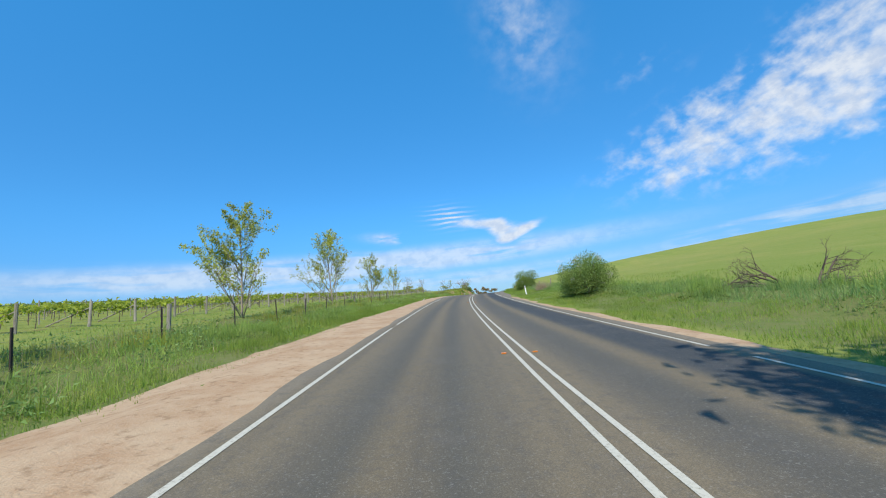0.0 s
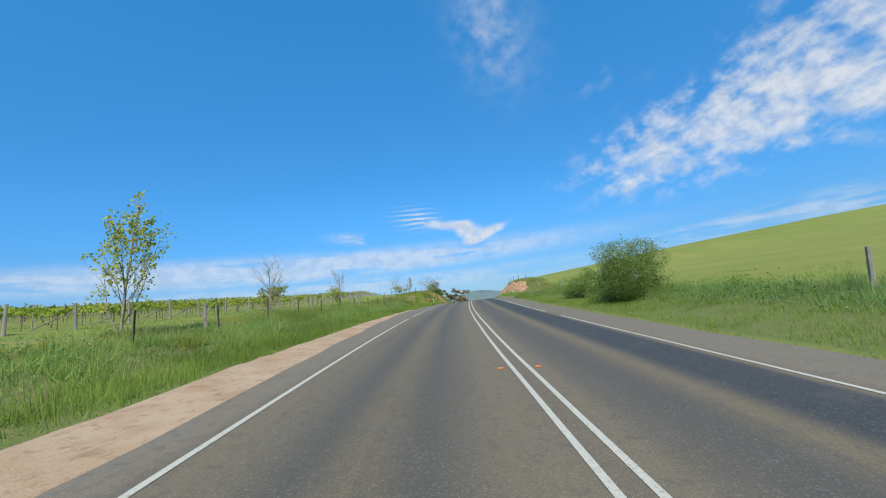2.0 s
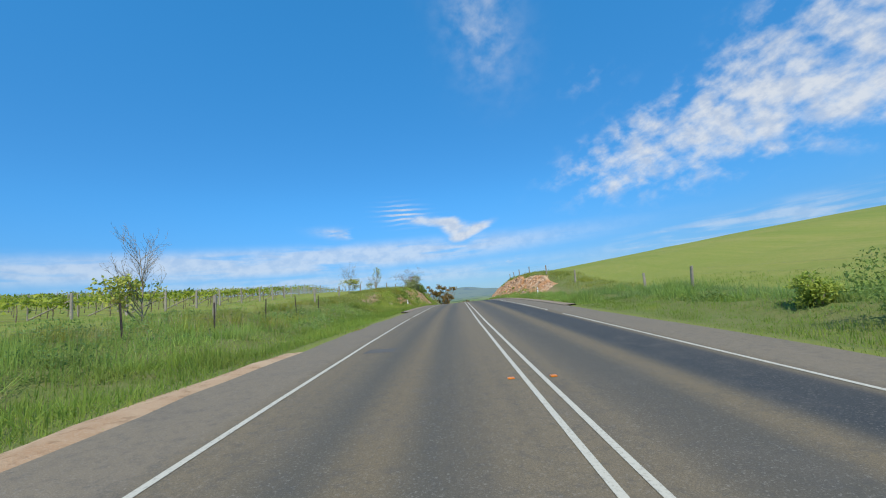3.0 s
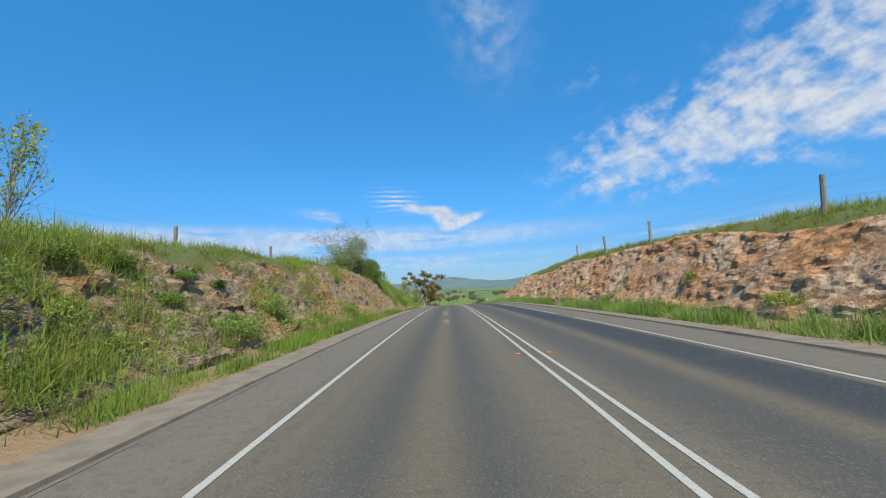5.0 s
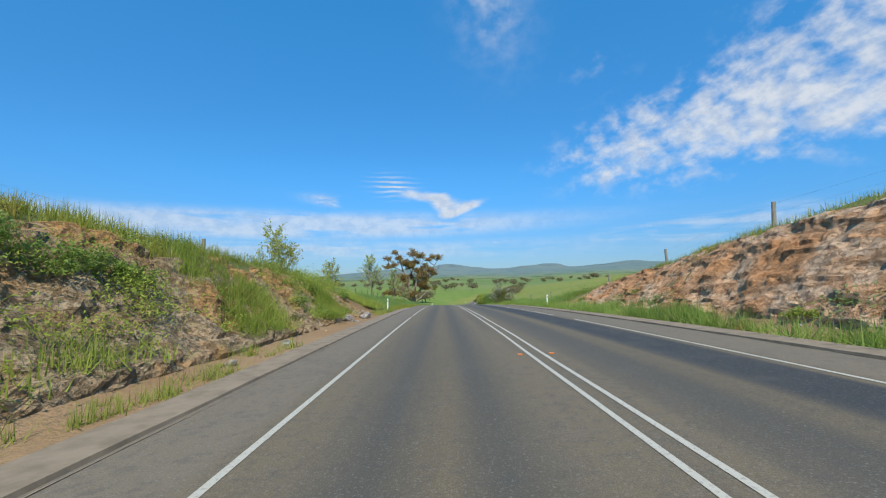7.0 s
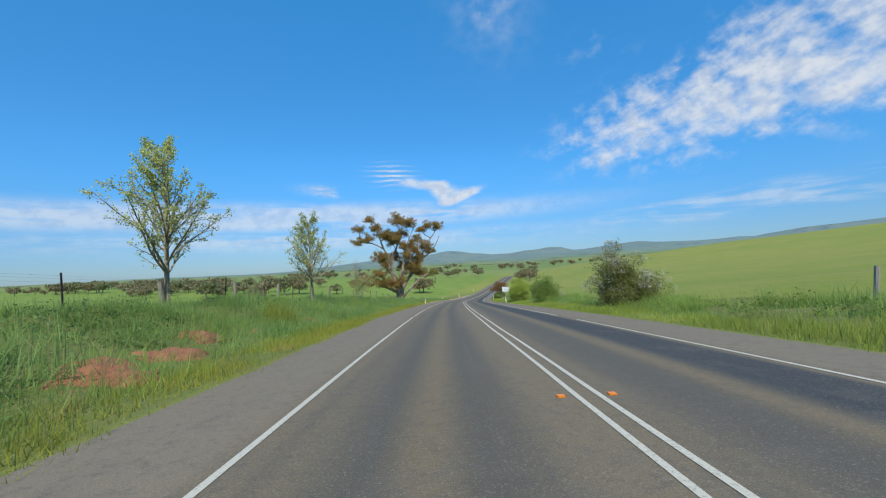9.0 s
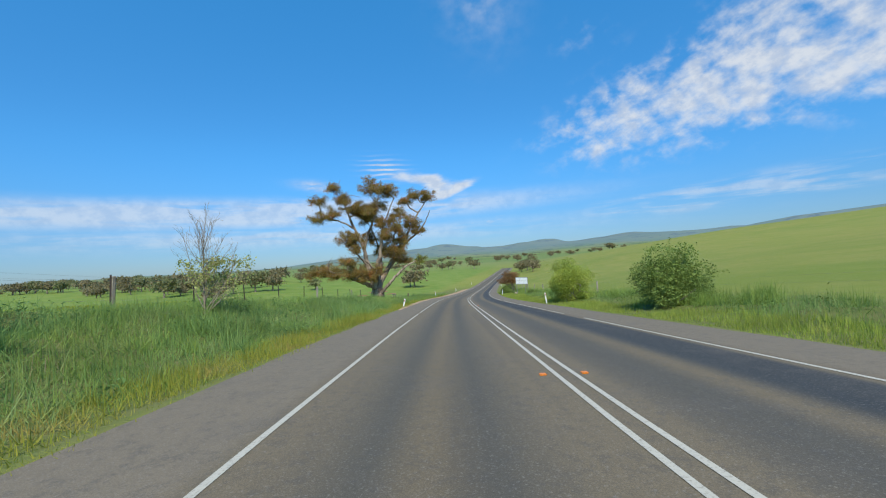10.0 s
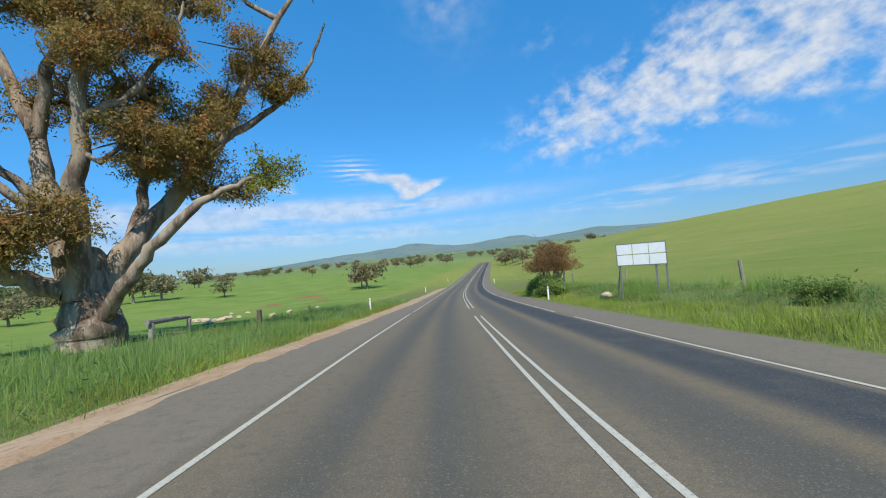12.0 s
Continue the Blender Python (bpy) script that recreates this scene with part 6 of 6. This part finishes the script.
def kerbs():
    """Shallow concrete gutters with a low kerb through the cutting, laid in lengths with a gap between."""
    def kerb(side, s0, s1, u):
        prof = np.array([(-0.30, 0.004), (-0.225, -0.012), (-0.212, -0.012), (-0.20, 0.035), (0.38, 0.05), (0.46, -0.10)])
        s = np.linspace(s0, s1, 25)
        gs = np.repeat(s[:, None], len(prof), 1)
        gu = side * (u + prof[None, :, 0] + 0.02 * value_noise(s / 1.5, s * 0, 51)[:, None])
        dz = np.repeat(prof[None, :, 1], len(s), 0) + 0.008 * value_noise(gs / 0.7, gu, 52)
        p = road_points(gs.ravel(), gu.ravel())
        p[:, 2] += dz.ravel()
        f = grid_faces(len(s), len(prof))
        ob = mesh_object("kerb", p, f if side < 0 else f[:, ::-1], CONCRETE, smooth=False)
        tagged(ob, "stained old concrete kerb and gutter", "kerb", kind="structure")
    for s0 in np.arange(106, 204, 12.0):
        kerb(-1, s0, s0 + 12.0, 5.02)
    for s0 in np.arange(97, 212, 12.0):
        kerb(1, s0, s0 + 12.0, 5.18)


kerbs()


def stones():
    """Loose stones shed at the foot of the banks."""
    rng = np.random.default_rng(131)
    shapes = []
    for k in range(4):
        bm = bmesh.new()
        bmesh.ops.create_icosphere(bm, subdivisions=1, radius=1.0)
        for v in bm.verts:
            v.co = v.co * rng.uniform(0.7, 1.15)
            v.co.z *= 0.65
        me = bpy.data.meshes.new("stone")
        bm.to_mesh(me)
        bm.free()
        me.materials.append((ROCK_PALE, ROCK_RED, ROCK_GREY, ROCK_PALE)[k])
        shapes.append(me)
    for i in range(110):
        left = rng.random() < 0.6
        s = rng.uniform(114, 206)
        u = -rng.uniform(6.0, 7.8) if left else rng.uniform(6.6, 8.2)
        r = rng.uniform(0.05, 0.22) if i > 16 else rng.uniform(0.2, 0.42)
        ob = new("stone", shapes[i % 4])
        ob.matrix_world = Matrix.LocRotScale(ground_point(s, u, r * 0.25), Euler((rng.uniform(-0.3, 0.3), rng.uniform(-0.3, 0.3), rng.uniform(0, 6.28))), (r, r * rng.uniform(0.7, 1.3), r))
        tagged(ob, "loose broken stone at the foot of the bank", "stone", "loose stones")


stones()


def field_stones():
    """Pale weathered boulders heaped in the paddock beyond the gum tree, bare red soil beside them."""
    rng = np.random.default_rng(151)
    shapes = []
    for k in range(3):
        bm = bmesh.new()
        bmesh.ops.create_icosphere(bm, subdivisions=2, radius=1.0)
        for v in bm.verts:
            v.co *= 0.85 + 0.35 * noise.noise(v.co * 1.7 + Vector((9 * k, 0, 0)))
            v.co.z *= 0.6
        me = bpy.data.meshes.new("field_stone")
        bm.to_mesh(me)
        bm.free()
        me.materials.append(FIELD_STONE)
        shapes.append(me)
    heap = [(334, -22.6), (336, -23.6), (338, -24.0), (340, -24.6), (341.5, -26.5), (343, -28.0), (345, -30.5), (346.5, -32.6), (341, -28.6), (338, -25.6), (343.5, -25.5),
            (358, -33.0), (366, -41.0), (361, -37.5), (338, -19.0), (344, -20.0), (353, -20.2), (348, -19.6)]
    for s, u in heap:
        r = rng.uniform(0.24, 0.48)
        ob = new("field_stone", shapes[rng.integers(0, 3)])
        ob.matrix_world = Matrix.LocRotScale(ground_point(s, u, r * 0.3), Euler((rng.uniform(-0.2, 0.2), rng.uniform(-0.2, 0.2), rng.uniform(0, 6.28))), (r * rng.uniform(1.0, 1.7), r, r))
        tagged(ob, "pale weathered boulder lying in the green paddock", "boulder", "paddock boulders")
    bare_soil(382.0, -42.0, 3.2, 411)
    bare_soil(401.0, -42.0, 5.0, 412)
    bare_soil(383.0, -31.0, 2.6, 413)


field_stones()


def old_rail():
    """The broken timber frame, logs and stump post beside the gum tree."""
    t = thing("timber_frame", ground_point(316.4, -12.6), "old grey timber rail on two short posts", "fence")
    inv = t.matrix_world.inverted()
    for s, u, h in ((314.6, -12.4, 0.95), (318.4, -13.6, 0.85)):
        bm = bmesh.new()
        p = inv @ ground_point(s, u)
        pole(bm, p + Vector((0, 0, -0.3)), p + Vector((0.1, 0, h)), 0.10, 0.09, 9, 0.012)
        part("post", bm, POST_WOOD, t)
    bm = bmesh.new()
    a, b = inv @ ground_point(314.4, -12.3, 0.98), inv @ ground_point(318.9, -13.8, 0.90)
    pole(bm, a, b, 0.10, 0.08, 9, 0.012)
    part("rail", bm, POST_WOOD, t)
    t = thing("stump_post", ground_point(320.8, -11.4), "dark weathered split stump post in grass", "fence post")
    bm = bmesh.new()
    pole(bm, (0, 0, -0.2), (0.05, 0, 1.0), 0.16, 0.12, 9, 0.03)
    part("post", bm, BARK_DEAD, t)
    for s, u, ln, a in ((318.2, -14.6, 2.6, 10), (319.6, -13.4, 2.0, 40)):
        t = thing("fallen_log", ground_point(s, u, 0.12), "grey fallen log lying in the grass", "log", "fallen logs", radians(a))
        bm = bmesh.new()
        pole(bm, (-ln / 2, 0, 0), (ln / 2, 0.1, 0.08), 0.09, 0.05, 9, 0.015)
        part("log", bm, BARK_DEAD, t)
    t = thing("boulder", ground_point(324.3, 8.4, 0.05), "pale rounded boulder in the verge", "boulder")
    bm = bmesh.new()
    bmesh.ops.create_icosphere(bm, subdivisions=2, radius=0.5)
    for v in bm.verts:
        v.co *= 0.8 + 0.35 * noise.noise(v.co * 2.1)
        v.co.z *= 0.62
    part("stone", bm, FIELD_STONE, t, smooth=True)
    t = thing("litter", ground_point(167.2, -4.75, 0.16), "crumpled bright blue plastic scrap in the grass", "litter")
    bm = bmesh.new()
    bmesh.ops.create_icosphere(bm, subdivisions=2, radius=0.065)
    for v in bm.verts:
        v.co *= 0.7 + 0.6 * noise.noise(v.co * 22)
    part("scrap", bm, BLUE, t)


old_rail()
